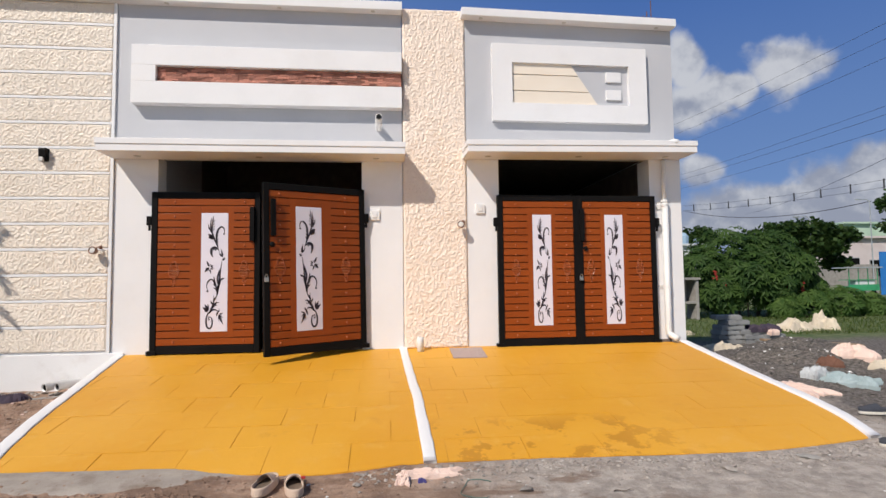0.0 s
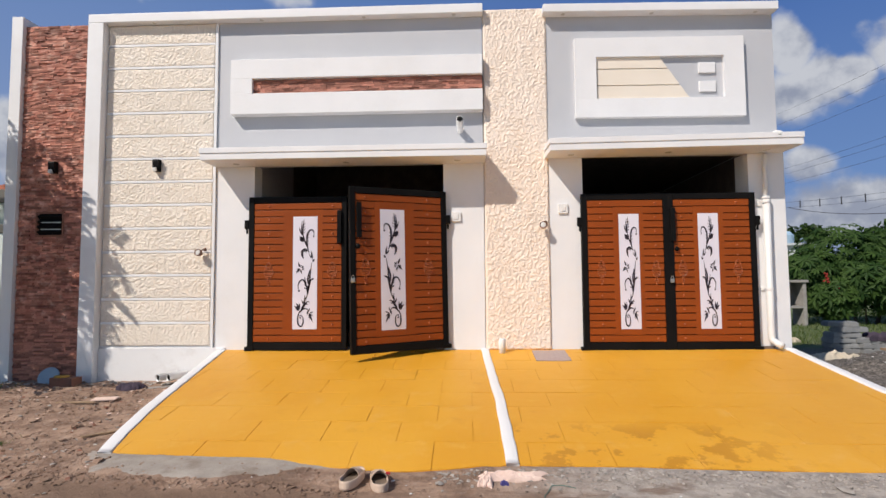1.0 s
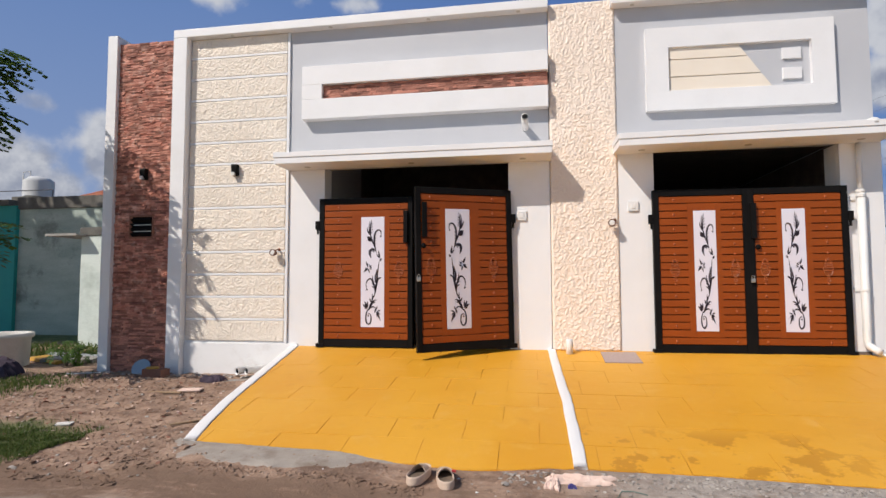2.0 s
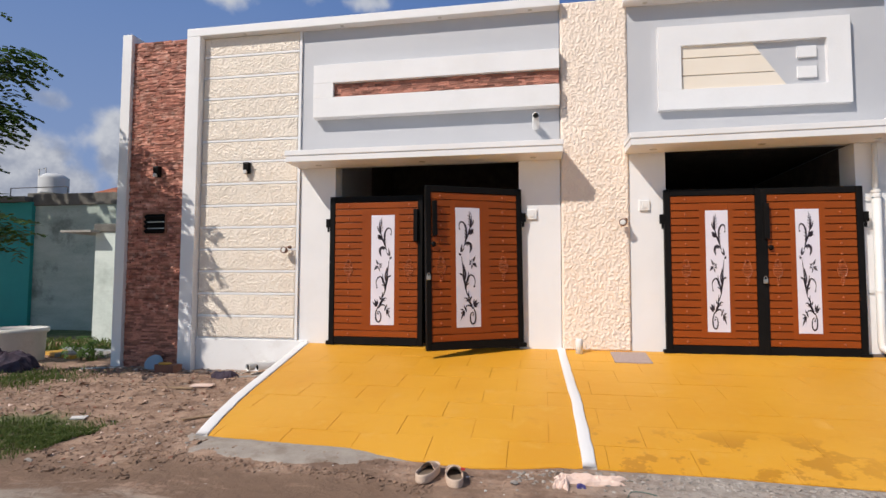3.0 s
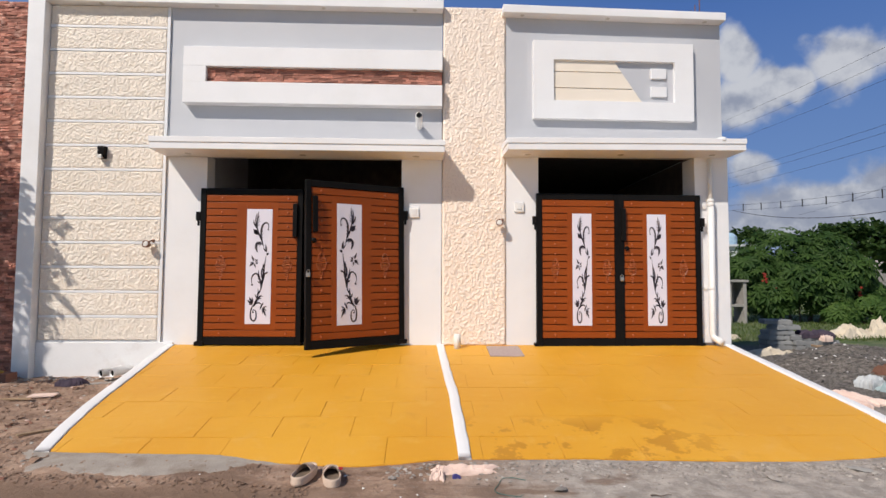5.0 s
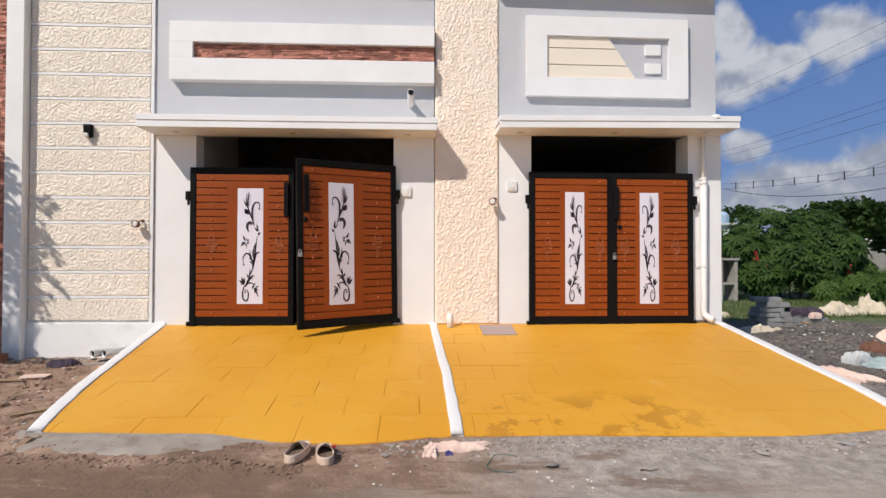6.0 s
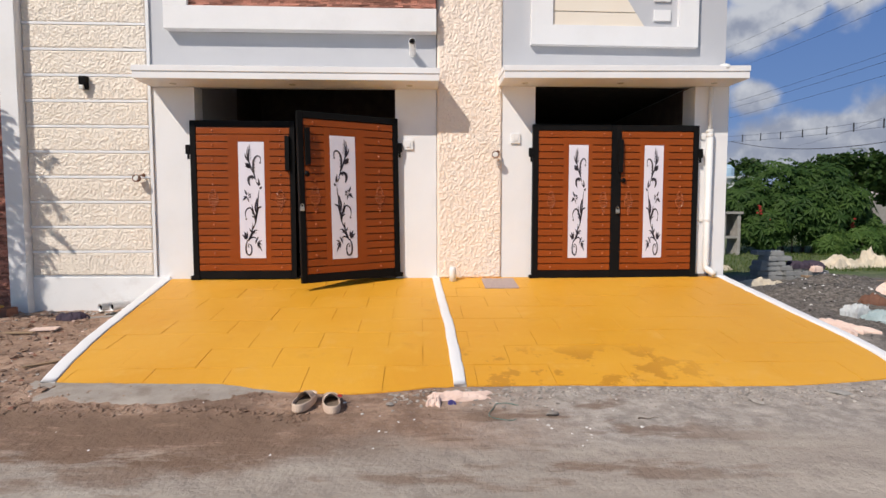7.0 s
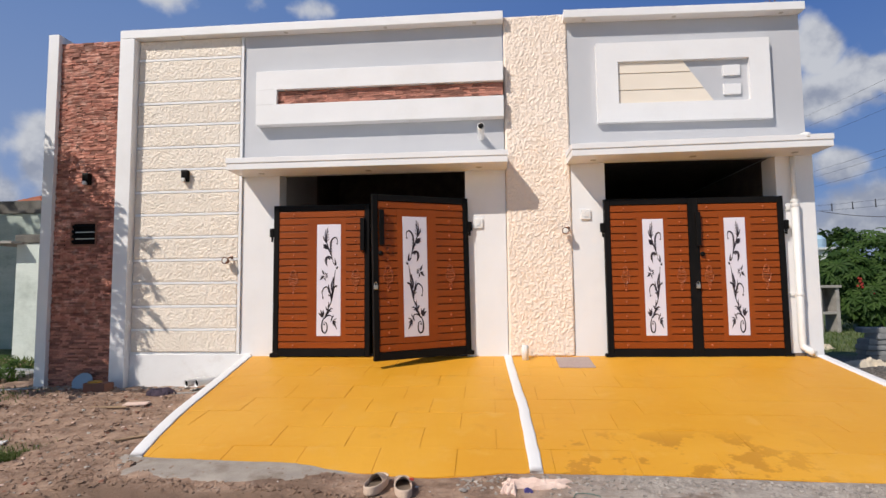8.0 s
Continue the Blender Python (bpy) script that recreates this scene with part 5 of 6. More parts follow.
part("reflector", lathe_bm([(0.05, 0.0), (0.55, 0.08), (0.95, 0.28), (0.98, 0.30)], 20, pose(0, 0, 0.9, 60, 0, -35)), FAR_WHITE, dish)
part("mast", lathe_bm([(0.04, 0), (0.04, 0.95)], 8), TIN, dish)
solo("wall_compound", box_bm(33.5, 40.5, 34.0, 34.2, -0.6, 1.9), CONCRETE, "low grey compound wall", "wall", kind="structure")


def push_cart():
    c = thing("vending_cart", "green four-wheeled vending cart with a tin canopy", "cart", pose(26.4, 21.7, -0.5, 0, 0, -6) @ Matrix.Diagonal((0.62, 0.8, 0.94, 1)))
    part("deck", box_bm(0, 2.9, 0, 1.2, 0.72, 0.86, bevel=0.01), CART_GREEN, c)
    part("side_board", box_bm(0, 2.9, -0.03, -0.005, 0.60, 0.98), CART_GREEN, c)
    part("canopy", box_bm(-0.25, 3.1, -0.25, 1.4, 2.0, 2.08, bevel=0.01), TIN, c)
    part("counter_box", box_bm(0.9, 2.7, 0.2, 1.0, 0.862, 1.24, bevel=0.02), FAR_WHITE, c, "dull white counter box")
    for x in (0.1, 1.0, 1.9, 2.8):
        part("post", box_bm(x - 0.025, x + 0.025, 0.0, 0.05, 0.86, 2.0), CART_GREEN, c)
    part("shelf", box_bm(0.1, 2.8, 0.1, 1.1, 1.25, 1.29), CART_GREEN, c)
    for x in (0.5, 2.4):
        for y in (0.05, 1.1):
            w = part("wheel", lathe_bm([(0.30, -0.03), (0.33, -0.02), (0.33, 0.02), (0.30, 0.03)], 18, pose(x, y, 0.33, 90)), BLACK, c)
            part("hub", lathe_bm([(0.06, -0.05), (0.06, 0.05)], 10, pose(x, y, 0.33, 90)), TIN, w)


push_cart()
solo("blue_sheet", box_bm(35.4, 38.4, 28.6, 28.7, -0.5, 2.7, bevel=0.02), BLUE, "bright blue upright metal sheet", "metal sheet")


def concrete_niche():
    c = thing("concrete_box", "weathered grey concrete box on legs", "concrete box", pose(9.15, 9.45, -0.5))
    for n_, a in (("side", (-0.05, 0.05)), ("side", (0.44, 0.54))):
        part(n_, box_bm(a[0], a[1], 0, 0.6, 0, 1.34, bevel=0.01), CONCRETE, c)
    part("top", box_bm(-0.1, 0.59, -0.05, 0.65, 1.342, 1.42, bevel=0.01), CONCRETE, c)
    part("shelf", box_bm(0.052, 0.438, 0.0, 0.6, 0.56, 0.63), CONCRETE, c)
    part("back", box_bm(0.052, 0.438, 0.56, 0.6, 0.632, 1.34), CONCRETE, c)


concrete_niche()


# ---- left neighbour ----
n1 = thing("house", "old mint lime-washed house with blackened parapet", "house")
part("wall", box_bm(-14.6, -7.6, 5.15, 9.5, -0.6, 2.95), MINT, n1, "stained mint lime-washed wall")
part("parapet", box_bm(-14.65, -7.55, 5.1, 9.55, 2.952, 3.28, bevel=0.02), OLD_TOP, n1, "blackened concrete parapet")
part("teal_wall", box_bm(-19.0, -14.603, 5.05, 9.5, -0.6, 3.05), TEAL_WALL, n1, "teal painted wall")
part("eave", box_bm(-19.0, -14.7, 4.9, 9.5, 3.052, 3.2), OLD_TOP, n1)
n2 = thing("outhouse", "small chalky mint outhouse with rough top", "outhouse")
part("wall", box_bm(-10.15, -7.9, 2.5, 4.6, -0.6, 1.92), MINT_LIGHT, n2, "chalky mint lime-washed wall")
part("wall_top", box_bm(-10.18, -7.88, 2.47, 4.62, 1.922, 2.10, bevel=0.02), OLD_TOP, n2, "crumbling concrete top")
part("awning", box_bm(-10.75, -10.0, 2.2, 3.0, 1.90, 1.95), CONCRETE, n2, "thin concrete shade slab")
tiles = thing("tiled_roof", "sloping red clay tile roof", "roof", kind="structure")
for k in range(16):
    for j in range(3):
        bm = bmesh.new()
        tube(bm, [(-14.4 + 0.27 * k, 6.6 + 0.45 * j, 3.36 + 0.16 * j), (-14.4 + 0.27 * k, 7.1 + 0.45 * j, 3.53 + 0.16 * j)], 0.14, 8)
        part("roof_tile", bm, ROOF_TILE, tiles)
part("roof_bed", box_bm(-14.55, -10.1, 6.6, 8.1, 3.25, 3.36), ROOF_TILE, tiles)
wt = thing("water_tank", "ribbed white rooftop water tank", "water tank", pose(-16.9, 7.9, 3.2))
part("tank_body", lathe_bm([(0.42, 0.55), (0.44, 0.58)] + [(0.44 - 0.012 * (k % 2), 0.62 + 0.05 * k) for k in range(11)] + [(0.30, 1.24), (0.18, 1.27)], 22), FAR_WHITE, wt, smooth=True)
part("tank_stand", box_bm(-0.5, 0.5, -0.5, 0.5, 0.0, 0.55, bevel=0.02), OLD_TOP, wt)
bm = bmesh.new()
tube(bm, [(-0.62, 0, 0.55), (-0.62, 0, 1.45), (-0.35, 0, 1.48), (-0.35, 0, 1.25)], 0.025, 8)
part("inlet_pipe", bm, PVC, wt)
bm = bmesh.new()
for a in ((-1.1, 0.7), (1.1, 0.7)):
    tube(bm, [(a[0], -0.55, 0.3), (a[0], -0.55, 0.72)], 0.015, 6)
tube(bm, [(-1.1, -0.55, 0.72), (1.1, -0.55, 0.72)], 0.015, 6)
part("rail", bm, WIRE, wt)
tub = thing("water_tub", "round stained white concrete water tub", "tub", pose(-9.27, 0.02, -0.5))
part("tub_body", lathe_bm([(0.37, 0.0), (0.39, 0.05), (0.405, 0.50), (0.445, 0.52), (0.45, 0.585), (0.41, 0.59), (0.385, 0.50), (0.36, 0.12), (0.05, 0.10)], 32), TUB, tub, smooth=True)
for x, y, z, L, w, rz, mat_, lab in ((-9.3, 1.7, -0.42, 1.9, 0.22, 4, WOOD, "pale sawn wood plank on the ground"), (-8.9, 1.2, -0.45, 1.3, 0.18, -8, TIN, "grey metal strip on the ground"), (-8.6, 0.75, -0.45, 0.9, 0.35, 10, CONCRETE, "broken concrete slab on the ground"), (-9.0, 0.72, -0.46, 0.9, 0.3, -20, YELLOW_TIN, "ochre board lying flat")):
    solo("plank" if mat_ is WOOD else "flat_scrap", box_bm(-L / 2, L / 2, -w / 2, w / 2, 0, 0.06, bevel=0.008, m=pose(x, y, z, 2, 1, rz)), mat_, lab, "scrap")
castor_bush((-8.35, 0.35, -0.5), [(0, 0, 0.25, 0.28), (0.2, 0.1, 0.18, 0.22)], 45, 0.11, 51, "small wilted weed by the wall", LEAF_WEED, "weed")


# ---- fixtures on the house fronts ----
def wall_lamp(label, m):
    w = thing("wall_lamp", label, "wall lamp", m, "wall lamps")
    bm = bmesh.new()
    prof = [(-0.085, 0.0), (-0.085, 0.045), (-0.03, 0.085), (0.06, 0.095), (0.085, 0.085), (0.085, 0.0)]
    rows = [[bm.verts.new((x, -d, z)) for z, d in prof] for x in (-0.043, 0.043)]
    for k in range(len(prof) - 1):
        bm.faces.new((rows[0][k], rows[0][k + 1], rows[1][k + 1], rows[1][k]))
    bm.faces.new(rows[0][::-1])
    bm.faces.new(rows[1])
    part("housing", bm, BLACK, w)
    part("lens", box_bm(-0.042, 0.012, -0.092, -0.05, -0.088, -0.035, bevel=0.006), LAMP_GLASS, w, "pale square lens")


wall_lamp("small black wall lamp on rough cream wall", pose(-5.12, -0.02, 2.62))
wall_lamp("small black wall lamp on stone cladding", pose(-6.62, -0.09, 2.60))


def spot(label, m):
    s = thing("wall_spotlight", label, "wall spotlight", m, "wall spotlights")
    bm = bmesh.new()
    tube(bm, [(0.045, 0.0, 0.05), (0.045, -0.05, 0.055), (0.02, -0.085, 0.03)], 0.010, 8)
    part("arm", bm, BRONZE, s)
    part("back_plate", lathe_bm([(0.026, 0), (0.026, 0.012), (0.018, 0.016)], 14, pose(0.045, 0.002, 0.05, 90)), BRONZE, s)
    h = part("head", lathe_bm([(0.03, -0.05), (0.045, -0.02), (0.052, 0.02), (0.052, 0.03), (0.043, 0.03), (0.040, 0.022)], 18, pose(0, -0.10, 0, 80, 0, -12)), BRONZE, s, smooth=True)
    part("lens", lathe_bm([(0.038, 0.0), (0.03, 0.006), (0.004, 0.008)], 16, pose(0, -0.10, 0, 80, 0, -12) @ pose(0, 0, 0.023)), LAMP_GLASS, h, "pale round lens")


spot("small bronze wall spotlight on rough cream wall", pose(-4.445, -0.02, 1.345))
spot("small bronze wall spotlight on peach column", pose(0.415, -0.03, 1.68))


def switch_box(label, m):
    s = thing("switch_box", label, "switch", m, "bell switches")
    part("plate", box_bm(-0.068, 0.068, -0.028, 0, -0.068, 0.068, bevel=0.008), PVC, s)
    part("button", box_bm(-0.03, 0.03, -0.036, -0.0285, -0.035, 0.035, bevel=0.006), PVC, s)


switch_box("square white bell switch on the gate pier", pose(-0.79, 0, 1.825))
switch_box("square white bell switch on the gate pier", TURN @ pose(0.21, 0, 1.92))

sp = thing("drain_spout", "short white drain pipe through the parapet", "pipe", pose(-0.725, 0, 3.07))
bm = bmesh.new()
outer = tube(bm, [(0, 0.02, 0), (0, -0.36, 0.06)], 0.048, 16, False)
inner = tube(bm, [(0, -0.20, 0.035), (0, -0.36, 0.06)], 0.040, 16, False)
for k in range(16):
    bm.faces.new((outer[1][k], outer[1][(k + 1) % 16], inner[1][(k + 1) % 16], inner[1][k]))
part("pipe", bm, PVC, sp, smooth=True)
# Black disc in the bore, drawn for the darkness inside the open spout.
part("mouth_shade", lathe_bm([(0.0405, 0), (0.0405, 0.004)], 16, pose(0, -0.22, 0.038, 90)), BLACK, sp)

solo("vent_cap", lathe_bm([(0.075, 0), (0.08, 0.03), (0.06, 0.065), (0.02, 0.08)], 18, TURN @ pose(2.96, -0.44, 2.80)), PVC, "white domed cap on the canopy", "pipe cap", smooth=True)

dp = thing("down_pipe", "white down pipe with elbow on the pier", "pipe", TURN)
bm = bmesh.new()
tube(bm, [(3.00, -0.06, 2.66), (2.995, -0.06, 2.02)], 0.032, 14)
part("upper_pipe", bm, PVC, dp, smooth=True)
bm = bmesh.new()
tube(bm, [(2.995, -0.07, 2.06), (2.985, -0.07, 0.14), (2.99, -0.075, 0.09), (3.01, -0.12, 0.06), (3.04, -0.22, 0.02)], 0.046, 16)
part("lower_pipe", bm, PVC, dp, smooth=True)
for z in (2.04, 1.98, 0.78):
    part("clamp", lathe_bm([(0.053, -0.015), (0.053, 0.015)], 16, pose(2.99, -0.07, z)), PVC, dp)
part("clamp_ear", box_bm(2.90, 2.945, -0.02, -0.002, 1.93, 1.98), PVC, dp)
part("clamp_ear", box_bm(2.90, 2.945, -0.02, -0.002, 0.76, 0.80), PVC, dp)

vent = thing("window_1", "small dark louvred vent in the stone cladding", "window", pose(0.07, -0.13, 0), kind="structure")
part("recess", box_bm(-6.925, -6.555, 0.066, 0.074, 1.625, 1.935), BLACK, vent)
for z in (1.66, 1.735, 1.81, 1.885):
    part("louvre", box_bm(-6.92, -6.56, -0.012, 0.012, -0.028, 0.028, m=pose(0, 0.045, z, 50)), BLACK, vent)
for z in (1.70, 1.80):
    part("glass_edge", box_bm(-6.86, -6.56, 0.022, 0.028, z, z + 0.012), STEEL, vent)
for x0, x1 in ((-6.95, -6.926), (-6.554, -6.53)):
    part("window_frame", box_bm(x0, x1, 0.03, 0.07, 1.60, 1.96), RED_BRICK, vent)
part("window_frame", box_bm(-6.925, -6.555, 0.03, 0.07, 1.936, 1.962), RED_BRICK, vent)
part("window_frame", box_bm(-6.925, -6.555, 0.03, 0.07, 1.598, 1.624), RED_BRICK, vent)

rods = thing("rebar", "rusty reinforcing bars above the parapet", "rebar", TURN)
for x, h in ((2.96, 0.26), (3.02, 0.34), (3.09, 0.52)):
    part("bar", lathe_bm([(0.008, 0), (0.008, h)], 6, pose(x, 0.3, 4.2) @ Matrix.Diagonal((1, 1, (h + 0.6) / h, 1))), RUST, rods)

solo("pipe_stub", lathe_bm([(0.047, -0.05), (0.047, 0.155), (0.040, 0.165), (0.02, 0.168)], 18, pose(-0.178, -0.20, -0.03)), PVC, "short white capped pipe stub on the ramp", "pipe", smooth=True)

bm = bmesh.new()
g = [[bm.verts.new((0.228 + 0.446 * i / 8 - 0.004 * j / 8, -0.11 - 0.52 * j / 8, ramp_z(-0.11 - 0.52 * j / 8) + 0.014 + 0.004 * noise.noise(Vector((i * 0.6, j * 0.6, 2))))) for j in range(9)] for i in range(9)]
for i in range(8):
    for j in range(8):
        bm.faces.new((g[i][j], g[i][j + 1], g[i + 1][j + 1], g[i + 1][j]))
ex = bmesh.ops.extrude_face_region(bm, geom=bm.faces[:])
bmesh.ops.translate(bm, verts=[v for v in ex["geom"] if isinstance(v, bmesh.types.BMVert)], vec=(0, 0, -0.012))
bmesh.ops.recalc_face_normals(bm, faces=bm.faces[:])
solo("doormat", bm, MAT_CLOTH, "mauve-grey woven doormat on the ramp", "doormat")


# ---- footwear ----
def shoe(name, label, m, shell, inside, sole_mat, length, width, group, opening, tag=None):
    """A slip-on: flat sole, a closed toe at +y and an oval opening towards the heel."""
    s = thing(name, label, "shoe", m, group)
    def half(v):
        return width / 2 * (0.80 + 0.20 * math.sin(math.pi * min(1, v * 0.62 + 0.18))) * math.sqrt(max(0.0, 1 - abs(2 * v - 1) ** 4.2))
    bm = bmesh.new()
    ring = []
    for k in range(28):
        a = 2 * math.pi * k / 28
        v = 0.5 + 0.5 * math.sin(a)
        ring.append((math.copysign(half(v), math.cos(a)) if abs(math.cos(a)) > 1e-6 else 0.0, (v - 0.5) * length))
    levels = [(1.0, 0.0), (1.06, 0.012), (1.05, 0.028)]
    rr = [[bm.verts.new((x * f, y * (1 + (f - 1) * 0.6), z)) for x, y in ring] for f, z in levels]
    for u, v in zip(rr, rr[1:]):
        for k in range(28):
            bm.faces.new((u[k], u[(k + 1) % 28], v[(k + 1) % 28], v[k]))
    bm.faces.new(rr[0][::-1])
    bm.faces.new(rr[-1])
    part("sole", bm, sole_mat, s, smooth=False)
    # low heel rim
    bm = bmesh.new()
    rows = []
    for f, z in ((1.03, 0.026), (1.05, 0.052), (1.0, 0.062), (0.92, 0.054), (0.88, 0.03)):
        rows.append([bm.verts.new((x * f, y * (1 + (f - 1) * 0.6), z)) for x, y in ring])
    for u, v in zip(rows, rows[1:]):
        for k in range(28):
            bm.faces.new((u[k], u[(k + 1) % 28], v[(k + 1) % 28], v[k]))
    part("rim", bm, shell, s, smooth=True)
    # toe box, open towards the heel
    bm = bmesh.new()
    def arch(k_):
        out = []
        for i_ in range(9):
            v = opening + (1 - opening) * i_ / 8
            w = half(min(v, 0.985)) * 1.02 * k_
            top = (0.102 - 0.062 * ((v - opening) / (1 - opening)) ** 1.8) * (1 if k_ == 1 else 0.93)
            dip = 0.07 * length * (1 - i_ / 8)
            out.append([bm.verts.new((-w * math.cos(math.pi * q / 12), (v - 0.5) * length * (0.985 if i_ == 8 else 1) - dip * abs(math.cos(math.pi * q / 12)), 0.03 + (top - 0.03) * math.sin(math.pi * q / 12))) for q in range(13)])
        return out
    big, small = arch(1.0), arch(0.94)
    for g_ in (big, small):
        for u, v in zip(g_, g_[1:]):
            for q in range(12):
                bm.faces.new((u[q], u[q + 1], v[q + 1], v[q]))
    for q in range(12):
        bm.faces.new((big[0][q], big[0][q + 1], small[0][q + 1], small[0][q]))
    bm.faces.new(big[-1])
    part("upper", bm, shell, s, smooth=True)
    bm = bmesh.new()
    bm.faces.new([bm.verts.new((x * 0.93, y * 0.93, 0.034)) for x, y in ring])
    part("insole", bm, inside, s, "dark worn insole")
    if tag:
        part("tag", box_bm(width * 0.42, width * 0.68, length * 0.10, length * 0.17, 0.058, 0.074, bevel=0.003), tag, s, "small red pull tag")


RED = surface("red_rubber", (0.45, 0.03, 0.03), (0.55, 0.05, 0.05), 0.5, 5, 50, 0.05)
shoe("slipper", "beige rubber slip-on slipper on damp earth", pose(-1.47, -3.75, ground_z(-1.47, -3.75) + 0.002, 0, 0, -10), SANDAL, SANDAL_IN, SANDAL, 0.315, 0.118, "slippers", 0.52)
shoe("slipper", "beige rubber slip-on slipper with red tag", pose(-1.275, -3.77, ground_z(-1.275, -3.77) + 0.002, 0, 0, 13), SANDAL, SANDAL_IN, SANDAL, 0.315, 0.118, "slippers", 0.52, RED)
shoe("canvas_shoe", "dark navy slip-on shoe with pale sole", pose(4.17, -2.66, ground_z(4.17, -2.66) + 0.0, 0, 0, 75), NAVY, SANDAL, SOLE, 0.28, 0.10, "navy shoes", 0.42)
shoe("canvas_shoe", "dark navy slip-on shoe with pale sole", pose(3.50, -3.56, ground_z(3.50, -3.56) + 0.0, 0, 0, 82), NAVY, SANDAL, SOLE, 0.28, 0.10, "navy shoes", 0.42)


# ---- rubble, sacks and scraps ----
def crumpled(name, label, category, m, sx, sy, h, material, seed, flat=0.0, group=""):
    """A slumped cloth or sack with folds, resting on the ground."""
    bm = bmesh.new()
    n = 22
    grid = []
    rnd = random.Random(seed * 7 + 1)
    planes = [(rnd.uniform(0, 6.28), rnd.uniform(-0.7, 0.7), rnd.choice((-1, 1, 1)) * rnd.uniform(0.5, 1.0)) for _ in range(9)]
    for i in range(n + 1):
        col = []
        for j in range(n + 1):
            u, v = 2 * i / n - 1, 2 * j / n - 1
            rim = 1 + 0.40 * noise.noise(Vector((u * 1.5, v * 1.5, seed))) + 0.20 * noise.noise(Vector((u * 4, v * 4, seed + 5)))
            x, y = u * sx / 2 * rim, v * sy / 2 * rim
            dome = max(0.0, 1 - max(abs(u), abs(v)) ** (3 if h > 0.12 else 6))
            wu, wv = u + 0.25 * noise.noise(Vector((u * 2, v * 2, seed + 9))), v + 0.25 * noise.noise(Vector((u * 2, v * 2, seed + 21)))
            fold = sum(k * min(0.5, abs(wu * math.cos(a) + wv * math.sin(a) - c)) for a, c, k in planes) / 2.2
            crease = 1 - 2 * abs(noise.noise(Vector((wu * 2.6, wv * 2.6, seed + 3)))) + 0.5 * (1 - 2 * abs(noise.noise(Vector((wu * 6, wv * 6, seed + 4)))))
            peak = max(0.0, 1 - 2.6 * abs(noise.noise(Vector((wu * 1.25, wv * 1.25, seed + 7)))))
            z = dome * (h * (0.16 + 0.30 * max(0.0, fold) + 0.45 * peak) + (0.20 * h + 0.010) * max(0.0, crease)) + 0.006
            col.append(bm.verts.new((x, y, z if flat == 0 else flat + z)))
        grid.append(col)
    for i in range(n):
        for j in range(n):
            bm.faces.new((grid[i][j], grid[i + 1][j], grid[i + 1][j + 1], grid[i][j + 1]))
    edge = [grid[i][0] for i in range(n)] + [grid[n][j] for j in range(n)] + [grid[i][n] for i in range(n, 0, -1)] + [grid[0][j] for j in range(n, 0, -1)]
    low = [bm.verts.new((v.co.x * 0.97, v.co.y * 0.97, -0.06)) for v in edge]
    for k in range(len(edge)):
        c = (k + 1) % len(edge)
        bm.faces.new((edge[k], low[k], low[c], edge[c]))
    bmesh.ops.transform(bm, matrix=m, verts=bm.verts[:])
    bmesh.ops.recalc_face_normals(bm, faces=bm.faces[:])
    solo(name, bm, material, label, category, group)


def on_ground(x, y, rz=0, dz=0.0):
    return pose(x, y, ground_z(x, y) + dz, 0, 0, rz)


crumpled("torn_sack", "torn pink woven sack scrap on the road edge", "scrap", on_ground(-0.33, -3.65, 4), 0.44, 0.11, 0.035, PINK, 1)
crumpled("torn_sack", "torn pink woven sack scrap on the road edge", "scrap", on_ground(-0.52, -3.71, 80), 0.20, 0.09, 0.03, PINK, 2)
crumpled("torn_sack", "flattened pink printed sack beside the ramp", "sack", on_ground(4.34, -1.46, 92), 0.72, 0.34, 0.045, PINK, 3)
crumpled("sack", "slumped pale pink sack on the gravel heap", "sack", on_ground(6.0, -0.42, -40), 0.55, 0.40, 0.17, PINK, 4)
crumpled("sack", "limp cream sack beside the ramp", "sack", on_ground(5.45, 1.75, 10), 0.85, 0.34, 0.14, SACK, 5)
crumpled("sack", "limp cream sack on the grass", "sack", on_ground(6.35, 4.9, 4), 0.9, 0.3, 0.13, SACK, 6)
crumpled("sack", "bulging cream cement sack on grass", "sack", on_ground(9.75, 5.3, 12), 0.95, 0.6, 0.30, SACK, 7, group="cement sacks")
crumpled("sack", "propped cream cement sack on grass", "sack", on_ground(10.6, 5.4, -30), 0.65, 0.45, 0.52, SACK, 8, group="cement sacks")
crumpled("sack", "small pale sack on the heap edge", "sack", on_ground(6.15, -0.88, -30), 0.48, 0.30, 0.12, SACK, 9)
crumpled("rag", "pale teal crumpled rag on gravel", "rag", on_ground(5.16, -1.30, -58), 0.60, 0.28, 0.12, TEAL_RAG, 10)
crumpled("rag", "dirty white crumpled rag on gravel", "rag", on_ground(4.97, -0.98, 20), 0.28, 0.20, 0.09, PALE_RAG, 11)
crumpled("rusty_sheet", "rust-brown bent sheet on gravel", "scrap", on_ground(5.42, -0.70, -35), 0.30, 0.14, 0.13, RUST, 12)


